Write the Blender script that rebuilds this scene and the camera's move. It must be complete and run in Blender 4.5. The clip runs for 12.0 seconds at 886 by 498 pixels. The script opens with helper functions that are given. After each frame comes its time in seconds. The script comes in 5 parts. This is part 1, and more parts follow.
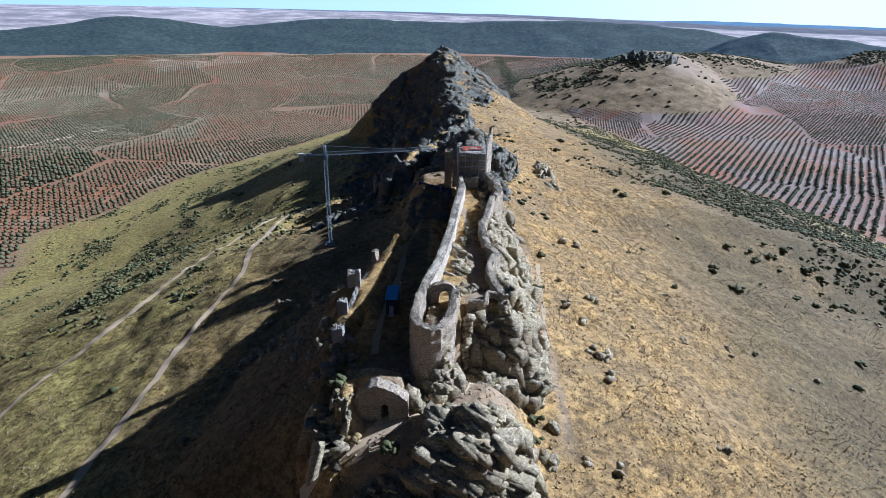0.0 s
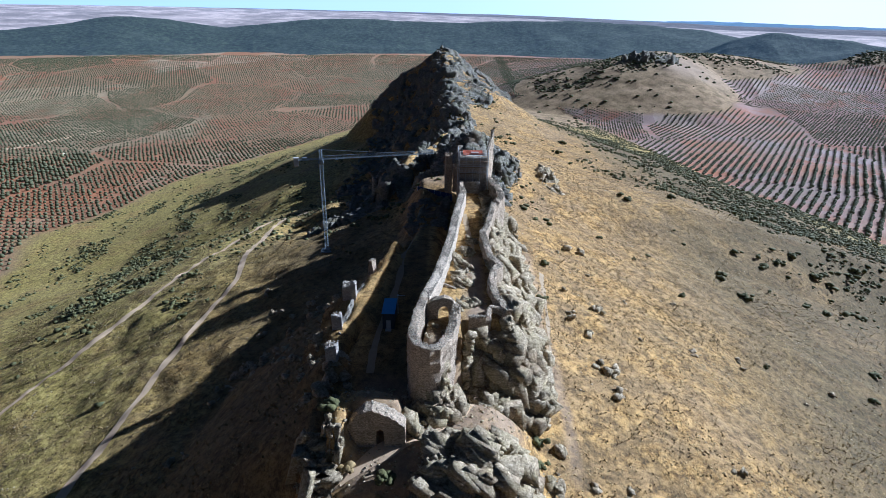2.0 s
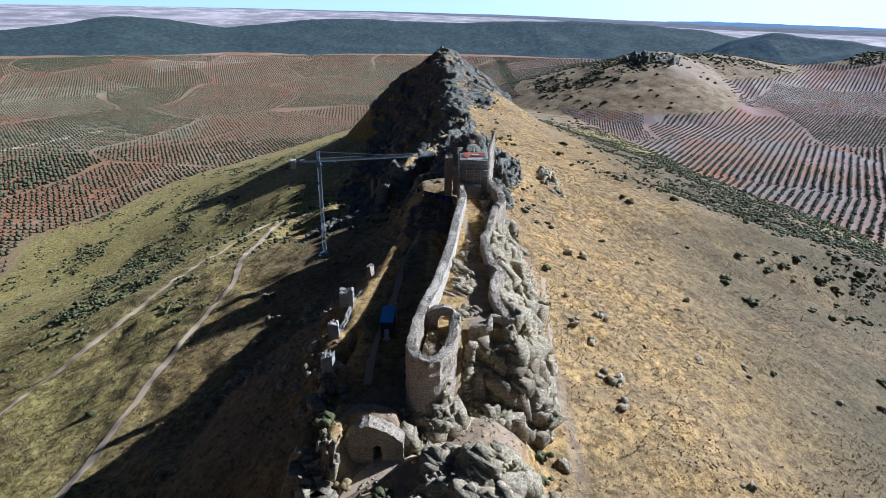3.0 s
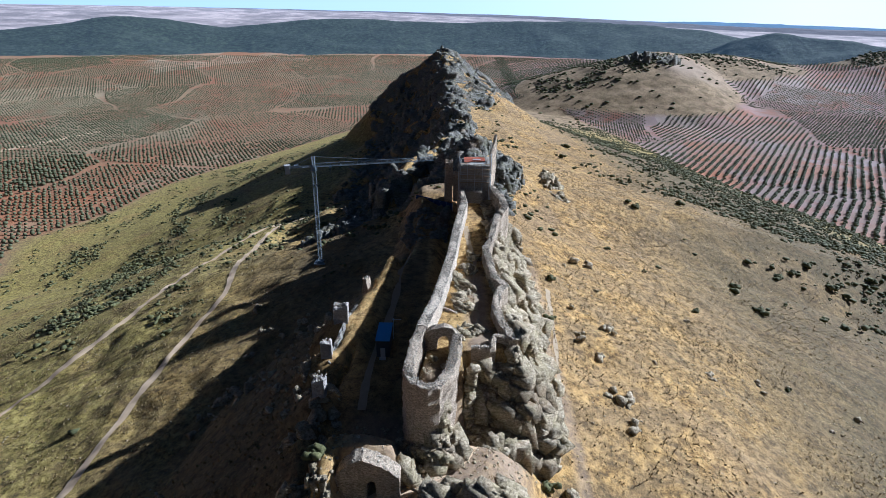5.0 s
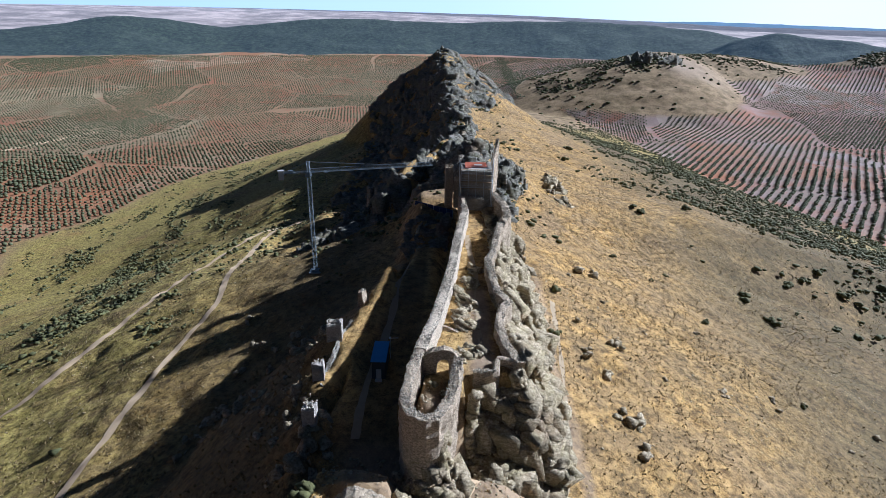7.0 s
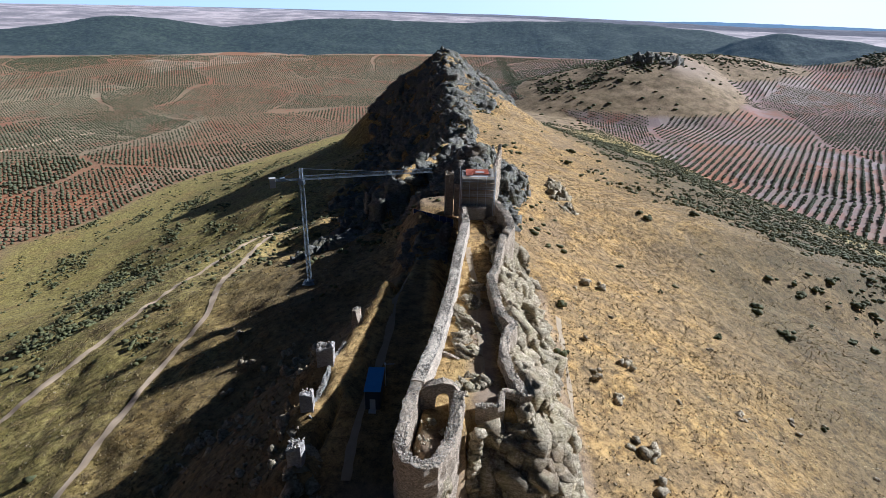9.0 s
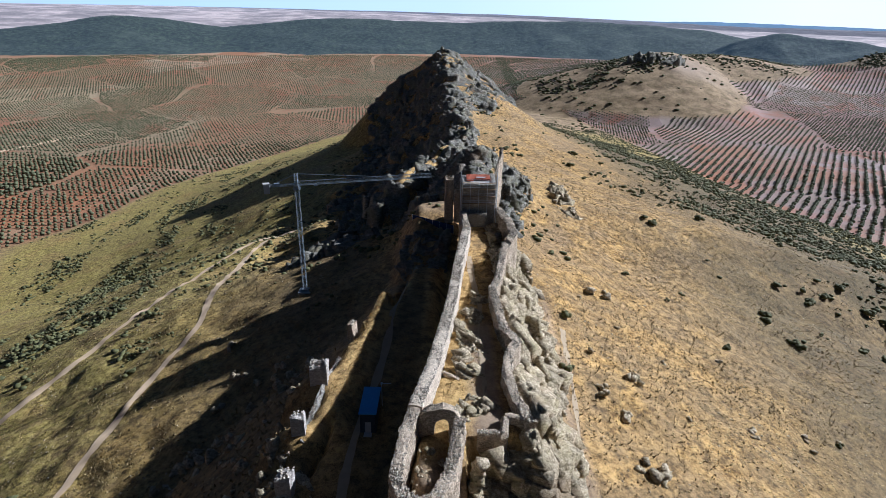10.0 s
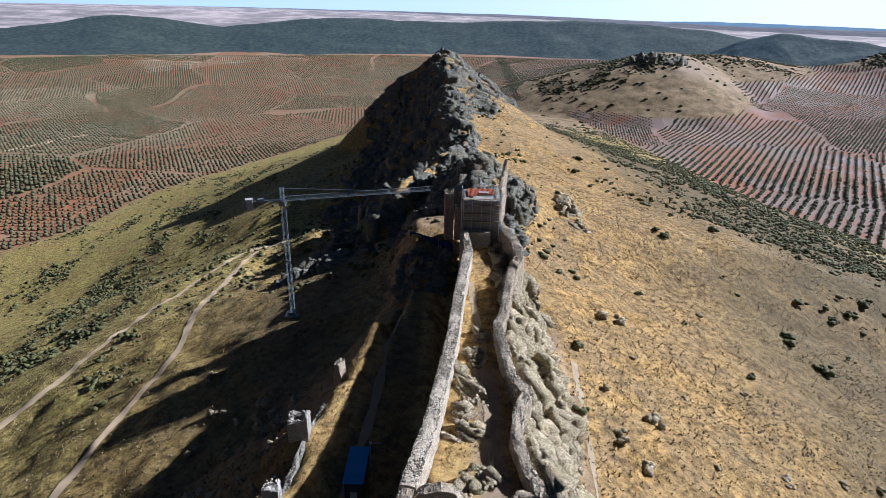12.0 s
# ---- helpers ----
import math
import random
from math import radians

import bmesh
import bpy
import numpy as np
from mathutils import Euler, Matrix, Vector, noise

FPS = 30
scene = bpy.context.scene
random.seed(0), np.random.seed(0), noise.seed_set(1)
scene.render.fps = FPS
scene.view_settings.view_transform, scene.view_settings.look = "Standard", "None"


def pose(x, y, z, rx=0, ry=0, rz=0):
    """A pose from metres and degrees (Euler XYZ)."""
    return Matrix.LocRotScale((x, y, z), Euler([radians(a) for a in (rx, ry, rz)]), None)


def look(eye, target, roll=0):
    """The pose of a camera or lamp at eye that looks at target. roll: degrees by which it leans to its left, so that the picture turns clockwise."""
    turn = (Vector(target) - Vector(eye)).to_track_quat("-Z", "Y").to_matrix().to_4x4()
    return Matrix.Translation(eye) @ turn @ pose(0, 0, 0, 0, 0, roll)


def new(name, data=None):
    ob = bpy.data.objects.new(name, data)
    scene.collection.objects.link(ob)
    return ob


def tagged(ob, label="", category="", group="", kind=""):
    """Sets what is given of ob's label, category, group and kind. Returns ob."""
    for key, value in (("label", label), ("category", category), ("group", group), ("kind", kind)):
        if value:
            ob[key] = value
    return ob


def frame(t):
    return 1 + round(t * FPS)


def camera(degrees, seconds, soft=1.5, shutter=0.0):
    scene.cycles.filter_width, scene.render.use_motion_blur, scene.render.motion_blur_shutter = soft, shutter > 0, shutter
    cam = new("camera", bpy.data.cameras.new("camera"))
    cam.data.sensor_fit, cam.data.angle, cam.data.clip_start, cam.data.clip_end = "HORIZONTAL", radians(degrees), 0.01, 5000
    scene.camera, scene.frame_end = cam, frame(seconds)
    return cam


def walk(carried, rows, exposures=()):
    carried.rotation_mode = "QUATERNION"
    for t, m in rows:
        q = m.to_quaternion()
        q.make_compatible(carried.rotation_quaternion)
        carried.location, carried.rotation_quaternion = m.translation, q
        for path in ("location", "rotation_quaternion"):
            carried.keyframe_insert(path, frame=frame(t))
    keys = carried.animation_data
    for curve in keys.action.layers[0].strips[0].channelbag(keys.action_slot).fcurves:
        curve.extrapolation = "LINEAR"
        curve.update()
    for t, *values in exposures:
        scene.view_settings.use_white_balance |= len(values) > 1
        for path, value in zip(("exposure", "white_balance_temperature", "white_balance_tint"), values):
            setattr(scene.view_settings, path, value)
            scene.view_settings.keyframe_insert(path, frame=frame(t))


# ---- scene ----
cam = camera(76.0, 12.0, soft=0.5)
# seconds, eye, then yaw, pitch and roll in degrees
PATH = [
    (0, 0.026, -0.026, 140.059, 0.019, -22.937, 0.984),
    (0.5, 0.039, 1.530, 139.983, 0.021, -22.930, 0.991),
    (1, 0.049, 3.131, 139.908, 0.023, -22.924, 0.999),
    (1.5, 0.056, 4.795, 139.835, 0.025, -22.918, 1.006),
    (2, 0.060, 6.523, 139.764, 0.028, -22.913, 1.013),
    (2.5, 0.063, 8.301, 139.694, 0.030, -22.909, 1.021),
    (3, 0.064, 10.113, 139.627, 0.032, -22.905, 1.028),
    (5, 0.055, 17.333, 139.379, 0.040, -22.897, 1.058),
    (5.5, 0.052, 19.091, 139.323, 0.042, -22.896, 1.065),
    (6, 0.049, 20.843, 139.271, 0.044, -22.896, 1.073),
    (6.5, 0.046, 22.612, 139.221, 0.046, -22.897, 1.080),
    (7, 0.044, 24.430, 139.174, 0.049, -22.898, 1.087),
    (9, 0.048, 32.983, 139.019, 0.057, -22.909, 1.117),
    (9.5, 0.053, 35.639, 138.989, 0.059, -22.913, 1.124),
    (10, 0.062, 38.554, 138.963, 0.061, -22.918, 1.132),
    (10.5, 0.073, 41.722, 138.941, 0.063, -22.924, 1.139),
    (11, 0.087, 45.113, 138.923, 0.065, -22.930, 1.147),
    (11.5, 0.105, 48.656, 138.910, 0.067, -22.937, 1.154),
    (12, 0.126, 52.236, 138.901, 0.070, -22.944, 1.161),
]
walk(cam, [(t, pose(x, y, z, 90 + pitch, 0, yaw) @ pose(0, 0, 0, 0, 0, roll)) for t, x, y, z, yaw, pitch, roll in PATH],
     [(0.0, 0.71, 4680, 12), (6.0, 0.67, 4900, 12), (12.0, 0.62, 5160, 14)])

# ---- light ----
SUN_AZ, SUN_EL = 67.0, 29.0     # degrees to the right of straight ahead, and above the horizon
world = bpy.data.worlds.new("sky")
scene.world = world
world.use_nodes = True
_nt = world.node_tree
_sky = _nt.nodes.new("ShaderNodeTexSky")
_sky.sky_type = "NISHITA"
_sky.sun_disc = False
_sky.sun_elevation, _sky.sun_rotation = radians(SUN_EL), radians(SUN_AZ)
_sky.altitude, _sky.air_density, _sky.dust_density, _sky.ozone_density = 600, 0.9, 0.2, 2.0
_nt.nodes["Background"].inputs[1].default_value = 0.0115
_nt.links.new(_sky.outputs[0], _nt.nodes["Background"].inputs[0])
_sun = bpy.data.lights.new("sun", "SUN")
_sun.energy, _sun.angle, _sun.color = 5.0, radians(0.53), (1.0, 0.95, 0.87)
sun = new("sun", _sun)
_az, _el = radians(SUN_AZ), radians(SUN_EL)
sun.matrix_world = look((0, 0, 400), (-400 * math.sin(_az) * math.cos(_el), -400 * math.cos(_az) * math.cos(_el), 400 - 400 * math.sin(_el)))

# ---- materials ----
class Mat:
    """A node material: small helpers to write its tree in few lines."""

    def __init__(self, name, rough=0.9, metal=0.0):
        self.mat = bpy.data.materials.new(name)
        self.mat.use_nodes = True
        self.t = self.mat.node_tree
        self.bsdf = self.t.nodes["Principled BSDF"]
        self.bsdf.inputs["Roughness"].default_value = rough
        self.bsdf.inputs["Metallic"].default_value = metal
        self.bsdf.inputs["Specular IOR Level"].default_value = 0.25
        self.co = self.t.nodes.new("ShaderNodeNewGeometry").outputs["Position"]

    def node(self, kind, **sets):
        n = self.t.nodes.new(kind)
        for k, v in sets.items():
            n.inputs[k.replace("_", " ")].default_value = v
        return n

    def link(self, a, b):
        self.t.links.new(a, b)

    def noise(self, scale, detail=5.0, rough=0.6, stretch=None, distort=0.0):
        n = self.node("ShaderNodeTexNoise", Scale=scale, Detail=detail, Roughness=rough, Distortion=distort)
        co = self.co
        if stretch:
            m = self.node("ShaderNodeMapping")
            m.inputs["Scale"].default_value = stretch
            self.link(co, m.inputs[0])
            co = m.outputs[0]
        self.link(co, n.inputs["Vector"])
        return n.outputs["Fac"]

    def voronoi(self, scale, feature="F1", out="Distance", rnd=1.0, stretch=None, warp=None):
        n = self.node("ShaderNodeTexVoronoi", Scale=scale, Randomness=rnd)
        n.feature = feature
        co = self.co
        if warp is not None:
            a = self.t.nodes.new("ShaderNodeVectorMath")
            a.operation = "MULTIPLY_ADD"
            self.link(warp, a.inputs[0])
            a.inputs[1].default_value = (1, 1, 1)
            self.link(co, a.inputs[2])
            co = a.outputs[0]
        if stretch:
            m = self.node("ShaderNodeMapping")
            m.inputs["Scale"].default_value = stretch
            self.link(co, m.inputs[0])
            co = m.outputs[0]
        self.link(co, n.inputs["Vector"])
        return n.outputs[out]

    def ramp(self, fac, stops, smooth=False):
        n = self.t.nodes.new("ShaderNodeValToRGB")
        r = n.color_ramp
        r.interpolation = "EASE" if smooth else "LINEAR"
        while len(r.elements) < len(stops):
            r.elements.new(0.5)
        for e, (p, c) in zip(r.elements, stops):
            e.position = p
            e.color = (c, c, c, 1) if isinstance(c, (int, float)) else (*c, 1)
        self.link(fac, n.inputs[0])
        return n.outputs[0]

    def mix(self, fac, a, b, how="MIX"):
        n = self.t.nodes.new("ShaderNodeMix")
        n.data_type, n.blend_type = "RGBA", how
        for src, dst in ((fac, n.inputs[0]), (a, n.inputs[6]), (b, n.inputs[7])):
            if isinstance(src, (int, float)):
                dst.default_value = src
            elif isinstance(src, tuple):
                dst.default_value = (*src, 1)
            else:
                self.link(src, dst)
        return n.outputs[2]

    def maths(self, op, a, b=0.0, c=0.0):
        n = self.t.nodes.new("ShaderNodeMath")
        n.operation = op
        for src, dst in zip((a, b, c), n.inputs):
            if isinstance(src, (int, float)):
                dst.default_value = src
            else:
                self.link(src, dst)
        return n.outputs[0]

    def attribute(self, name):
        n = self.t.nodes.new("ShaderNodeAttribute")
        n.attribute_name = name
        return n.outputs["Fac"]

    def random(self):
        return self.t.nodes.new("ShaderNodeObjectInfo").outputs["Random"]

    def island(self):
        return self.t.nodes.new("ShaderNodeNewGeometry").outputs["Random Per Island"]

    def done(self, colour, bump=None, strength=0.5, distance=0.1, rough=None):
        if isinstance(colour, tuple):
            self.bsdf.inputs["Base Color"].default_value = (*colour, 1)
        else:
            self.link(colour, self.bsdf.inputs["Base Color"])
        if bump is not None:
            b = self.node("ShaderNodeBump", Strength=strength, Distance=distance)
            self.link(bump, b.inputs["Height"])
            self.link(b.outputs[0], self.bsdf.inputs["Normal"])
        if rough is not None:
            self.link(rough, self.bsdf.inputs["Roughness"])
        return self.mat


def ground_material():
    m = Mat("dry_ground", 0.95)
    big, mid = m.noise(0.012, 4), m.noise(0.09, 5, 0.65)
    fine = m.mix(0.25, m.noise(0.5, 10, 0.84), m.noise(3.5, 4, 0.8))
    straw = m.ramp(fine, [(0.43, (0.11, 0.055, 0.015)), (0.49, (0.385, 0.222, 0.062)), (0.55, (0.70, 0.44, 0.145))])
    earth = m.ramp(fine, [(0.42, (0.10, 0.06, 0.025)), (0.56, (0.46, 0.295, 0.12))])
    slope = m.mix(m.ramp(mid, [(0.40, 0.0), (0.6, 1.0)]), earth, straw)
    # grey stony soil in wide drifts, pale worn places
    stony = m.ramp(fine, [(0.42, (0.115, 0.075, 0.038)), (0.56, (0.43, 0.29, 0.15))])
    slope = m.mix(m.ramp(m.noise(0.035, 6, 0.7, stretch=(1.0, 0.6, 1.0)), [(0.52, 0.0), (0.64, 0.6)]), slope, stony)
    # dark growth; the same mix also deepens the castle's shade in the colour
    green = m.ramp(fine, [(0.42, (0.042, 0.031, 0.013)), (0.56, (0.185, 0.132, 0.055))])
    lush_and_shade = m.maths("MULTIPLY", m.attribute("lush_and_shade"), m.ramp(m.noise(0.03, 5, 0.65), [(0.3, 0.5), (0.5, 1.0)]))
    slope = m.mix(lush_and_shade, slope, green)
    lawn = m.ramp(fine, [(0.42, (0.08, 0.065, 0.017)), (0.49, (0.33, 0.255, 0.057)), (0.56, (0.62, 0.49, 0.145))])
    slope = m.mix(m.maths("MULTIPLY", m.attribute("meadow"), m.ramp(m.noise(0.035, 5, 0.65), [(0.32, 0.3), (0.5, 1.0)])), slope, lawn)
    # brown withered growth: drifts a few metres wide, and single small plants
    mottle = m.maths("MULTIPLY", m.ramp(m.noise(0.33, 7, 0.75), [(0.48, 0.0), (0.58, 0.75)]), m.ramp(m.noise(0.05, 4, 0.6), [(0.35, 0.35), (0.6, 1.0)]))
    withered = m.ramp(fine, [(0.42, (0.055, 0.04, 0.02)), (0.56, (0.24, 0.15, 0.065))])
    slope = m.mix(mottle, slope, withered)
    plants = m.maths("MULTIPLY", m.ramp(m.noise(1.5, 3, 0.6), [(0.58, 0.0), (0.66, 0.7)]), m.ramp(m.noise(0.07, 4, 0.6), [(0.38, 0.2), (0.58, 1.0)]))
    slope = m.mix(plants, slope, (0.075, 0.06, 0.028))
    slope = m.mix(m.ramp(big, [(0.35, 0.0), (0.7, 0.12)]), slope, (0.36, 0.29, 0.15))
    # tilled plots of the plain
    warp = m.node("ShaderNodeTexNoise", Scale=0.006, Detail=2.0)
    m.link(m.co, warp.inputs["Vector"])
    wob = m.mix(1.0, (0.0, 0.0, 0.0), warp.outputs["Color"])
    sc = m.t.nodes.new("ShaderNodeVectorMath")
    sc.operation = "SCALE"
    m.link(wob, sc.inputs[0])
    sc.inputs[3].default_value = 60.0
    plot = m.voronoi(1.0, out="Color", stretch=(0.0045, 0.0032, 0.0), warp=sc.outputs[0])
    sep = m.t.nodes.new("ShaderNodeSeparateColor")
    m.link(plot, sep.inputs[0])
    west = m.ramp(sep.outputs[0], [(0.0, (0.40, 0.15, 0.06)), (0.22, (0.33, 0.24, 0.13)), (0.42, (0.34, 0.21, 0.105)),
                                   (0.62, (0.47, 0.36, 0.21)), (0.8, (0.23, 0.17, 0.09)), (1.0, (0.62, 0.50, 0.33))])
    # pinkish eastern plots, their mauve cast standing in for blue distance haze
    hazy_east = m.ramp(sep.outputs[0], [(0.0, (0.40, 0.20, 0.155)), (0.22, (0.36, 0.255, 0.235)), (0.42, (0.34, 0.25, 0.25)),
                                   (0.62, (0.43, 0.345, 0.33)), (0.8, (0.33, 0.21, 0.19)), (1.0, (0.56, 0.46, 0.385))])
    soil = m.mix(m.attribute("hazy_east"), west, hazy_east)
    soil = m.mix(m.ramp(m.noise(0.02, 6, 0.7), [(0.4, 0.0), (0.62, 0.6)]), soil, (0.20, 0.15, 0.085))
    soil = m.mix(m.ramp(m.noise(0.011, 5, 0.7, distort=1.0), [(0.5, 0.0), (0.62, 0.8)]), soil, (0.37, 0.125, 0.06))
    soil = m.mix(m.ramp(m.noise(0.35, 5), [(0.3, 0.0), (0.8, 0.3)]), soil, (0.5, 0.38, 0.24))
    soil = m.mix(0.16, soil, (0.06, 0.048, 0.036))
    soil = m.mix(m.maths("MULTIPLY", m.attribute("red"), m.ramp(m.noise(0.012, 4, 0.6), [(0.36, 0.15), (0.55, 0.85)])), soil, m.ramp(fine, [(0.40, (0.25, 0.09, 0.038)), (0.58, (0.46, 0.20, 0.09))]))
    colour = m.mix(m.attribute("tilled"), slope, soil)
    colour = m.mix(m.maths("MULTIPLY", m.attribute("gold"), m.ramp(m.noise(0.25, 4), [(0.35, 0.2), (0.5, 1.0)])), colour, m.ramp(fine, [(0.41, (0.26, 0.15, 0.045)), (0.57, (0.66, 0.45, 0.175))]))
    colour = m.mix(m.maths("MULTIPLY", m.attribute("earth"), 0.75), colour, m.ramp(m.noise(0.05, 6, 0.7), [(0.38, (0.13, 0.085, 0.052)), (0.60, (0.40, 0.275, 0.165))]))
    colour = m.mix(m.attribute("bare"), colour, m.ramp(fine, [(0.3, (0.30, 0.21, 0.14)), (0.7, (0.46, 0.36, 0.26))]))
    return m.done(colour, fine, 0.9, 0.30)


def stone_material(name, dark, mid_c, light, lichen=(0.22, 0.23, 0.13), scale=1.0, veins=0.5):
    m = Mat(name, 0.88)
    fine, mid = m.noise(2.6 * scale, 9, 0.78), m.noise(0.35 * scale, 5, 0.6)
    bed = m.noise(1.5 * scale, 6, 0.7, stretch=(0.6, 0.6, 2.6))
    crack = m.voronoi(1.3 * scale, "DISTANCE_TO_EDGE", stretch=(1.7, 0.8, 0.9))
    grain = m.mix(0.4, fine, bed)
    c = m.ramp(grain, [(0.39, dark), (0.5, mid_c), (0.61, light)])
    c = m.mix(m.ramp(mid, [(0.45, 0.0), (0.7, veins)]), c, lichen)
    c = m.mix(m.ramp(m.noise(0.16 * scale, 4), [(0.55, 0.0), (0.7, 0.45)]), c, (0.30, 0.19, 0.11))
    c = m.mix(m.maths("MULTIPLY", m.random(), 0.35), c, dark)
    h = m.maths("MULTIPLY_ADD", m.ramp(crack, [(0.0, 0.0), (0.05, 1.0)]), 0.2, grain)
    return m.done(c, h, 1.0, 0.42 / scale)


def masonry_material(name, dark, mid_c, light):
    """Rubble masonry: courses of small field stones in pale mortar."""
    m = Mat(name, 0.92)
    fine = m.noise(5.0, 6, 0.7)
    edge = m.voronoi(3.8, "DISTANCE_TO_EDGE", stretch=(1, 1, 1.7))
    cell = m.voronoi(3.8, "F1", "Color", stretch=(1, 1, 1.7))
    sep = m.t.nodes.new("ShaderNodeSeparateColor")
    m.link(cell, sep.inputs[0])
    c = m.ramp(sep.outputs[0], [(0.0, dark), (0.5, mid_c), (1.0, light)])
    c = m.mix(m.ramp(fine, [(0.35, 0.0), (0.75, 0.5)]), c, light)
    joint = m.ramp(edge, [(0.0, 1.0), (0.07, 0.0)])
    c = m.mix(m.maths("MULTIPLY", joint, 0.55), c, (0.42, 0.34, 0.26))
    c = m.mix(m.ramp(m.noise(0.22, 5), [(0.48, 0.0), (0.72, 0.5)]), c, (0.27, 0.215, 0.14))
    h = m.maths("MULTIPLY_ADD", m.ramp(edge, [(0.0, 0.0), (0.12, 1.0)]), 0.7, fine)
    return m.done(c, h, 0.9, 0.14)


def plain_material(name, colour, rough=0.7, metal=0.0, grain=8.0, vary=0.3):
    m = Mat(name, rough, metal)
    n = m.noise(grain, 5, 0.65)
    c = m.mix(m.ramp(n, [(0.3, 0.0), (0.8, vary)]), colour, tuple(v * 0.45 for v in colour))
    return m.done(c, n, 0.25, 0.02)


def leaf_material(name, dark, light, scale=1.2):
    m = Mat(name, 0.85)
    n = m.noise(scale, 5, 0.7)
    c = m.ramp(n, [(0.3, dark), (0.7, light)])
    c = m.mix(m.maths("MULTIPLY", m.island(), 0.5), c, light)
    return m.done(c, n, 0.8, 0.3)


GROUND = ground_material()
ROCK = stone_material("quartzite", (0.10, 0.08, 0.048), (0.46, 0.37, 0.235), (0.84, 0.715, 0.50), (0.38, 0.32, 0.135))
# darker copy of the quartzite for far crags, with shade put into its colour
ROCK_FAR_SHADED = stone_material("far_shaded_quartzite", (0.07, 0.066, 0.055), (0.21, 0.197, 0.16), (0.44, 0.41, 0.34), (0.22, 0.205, 0.10), 0.5, 0.7)
MASONRY = masonry_material("rubble_masonry", (0.22, 0.175, 0.125), (0.47, 0.375, 0.265), (0.74, 0.60, 0.43))
def rubble_material(name, dark, light):
    """Loose stones, each of its own tone."""
    m = Mat(name, 0.92)
    n = m.noise(6.0, 5, 0.7)
    c = m.ramp(m.island(), [(0.0, dark), (0.55, tuple((a + b) / 2 for a, b in zip(dark, light))), (1.0, light)])
    c = m.mix(m.ramp(n, [(0.4, 0.0), (0.65, 0.5)]), c, dark)
    return m.done(c, n, 0.8, 0.05)


CAPPING = rubble_material("weathered_capping", (0.19, 0.165, 0.13), (0.68, 0.60, 0.47))
TRACK = plain_material("dirt_track", (0.72, 0.53, 0.33), 0.95, 0.0, 0.8, 0.3)
OLIVE = leaf_material("olive_leaves", (0.046, 0.055, 0.028), (0.15, 0.155, 0.078), 0.35)
SHRUB = leaf_material("shrub_leaves", (0.034, 0.040, 0.016), (0.145, 0.14, 0.055), 0.8)
DRY_SHRUB = leaf_material("dry_shrub", (0.17, 0.125, 0.055), (0.40, 0.295, 0.13), 1.0)
WITHERED = leaf_material("withered_leaves", (0.075, 0.055, 0.024), (0.26, 0.18, 0.075), 0.6)
STEEL = plain_material("galvanised_steel", (0.62, 0.65, 0.68), 0.45, 0.15, 3.0, 0.3)
CRANE_GREY = plain_material("crane_paint", (0.24, 0.28, 0.31), 0.5, 0.2, 2.0, 0.3)
CONCRETE = plain_material("concrete", (0.52, 0.50, 0.46), 0.9, 0.0, 2.0, 0.3)
BLUE = plain_material("blue_sheet", (0.10, 0.36, 0.68), 0.45, 0.2, 1.0, 0.3)
BLUE_NET = plain_material("blue_cloth", (0.012, 0.032, 0.10), 0.8, 0.0, 1.0, 0.3)
DARK = plain_material("dark_panel", (0.05, 0.06, 0.07), 0.6, 0.0, 1.0, 0.3)
TILE = plain_material("clay_tile", (0.45, 0.13, 0.07), 0.85, 0.0, 4.0, 0.35)
WOOD = plain_material("scaffold_board", (0.36, 0.27, 0.17), 0.8, 0.0, 3.0, 0.35)
# paler, creamier tones of the same rubble masonry
MASONRY_CREAM = masonry_material("cream_rubble_masonry", (0.42, 0.34, 0.25), (0.66, 0.55, 0.41), (0.86, 0.74, 0.57))
MASONRY_PALE = masonry_material("pale_rubble_masonry", (0.34, 0.30, 0.26), (0.52, 0.47, 0.41), (0.68, 0.63, 0.56))
FOOTWAY = plain_material("trodden_earth", (0.46, 0.355, 0.225), 0.95, 0.0, 0.8, 0.4)
MASONRY_GREY = masonry_material("grey_rubble_masonry", (0.17, 0.16, 0.14), (0.29, 0.27, 0.235), (0.44, 0.41, 0.35))

# ---- shape of the land ----
def hash2(i, j, seed):
    h = (i.astype(np.int64) * 374761393 + j.astype(np.int64) * 668265263 + seed * 974634777) & 0xFFFFFFFF
    h = ((h ^ (h >> 13)) * 1274126177) & 0xFFFFFFFF
    return ((h ^ (h >> 16)) & 0xFFFF) / 65535.0


def vnoise(x, y, seed=0):
    i, j = np.floor(x), np.floor(y)
    u, v = x - i, y - j
    u, v = u * u * (3 - 2 * u), v * v * (3 - 2 * v)
    a, b = hash2(i, j, seed), hash2(i + 1, j, seed)
    c, d = hash2(i, j + 1, seed), hash2(i + 1, j + 1, seed)
    return (a * (1 - u) + b * u) * (1 - v) + (c * (1 - u) + d * u) * v - 0.5


def fbm(x, y, size, octaves=4, seed=0, ridged=False):
    total, amp = 0.0, 1.0
    for k in range(octaves):
        n = vnoise(x / size * 2**k + 17.3 * k, y / size * 2**k - 9.1 * k, seed + k)
        total = total + amp * ((0.5 - 2 * np.abs(n)) if ridged else n)
        amp *= 0.5
    return total


def smooth(a, b, v):
    u = np.clip((v - a) / (b - a), 0, 1)
    return u * u * (3 - 2 * u)


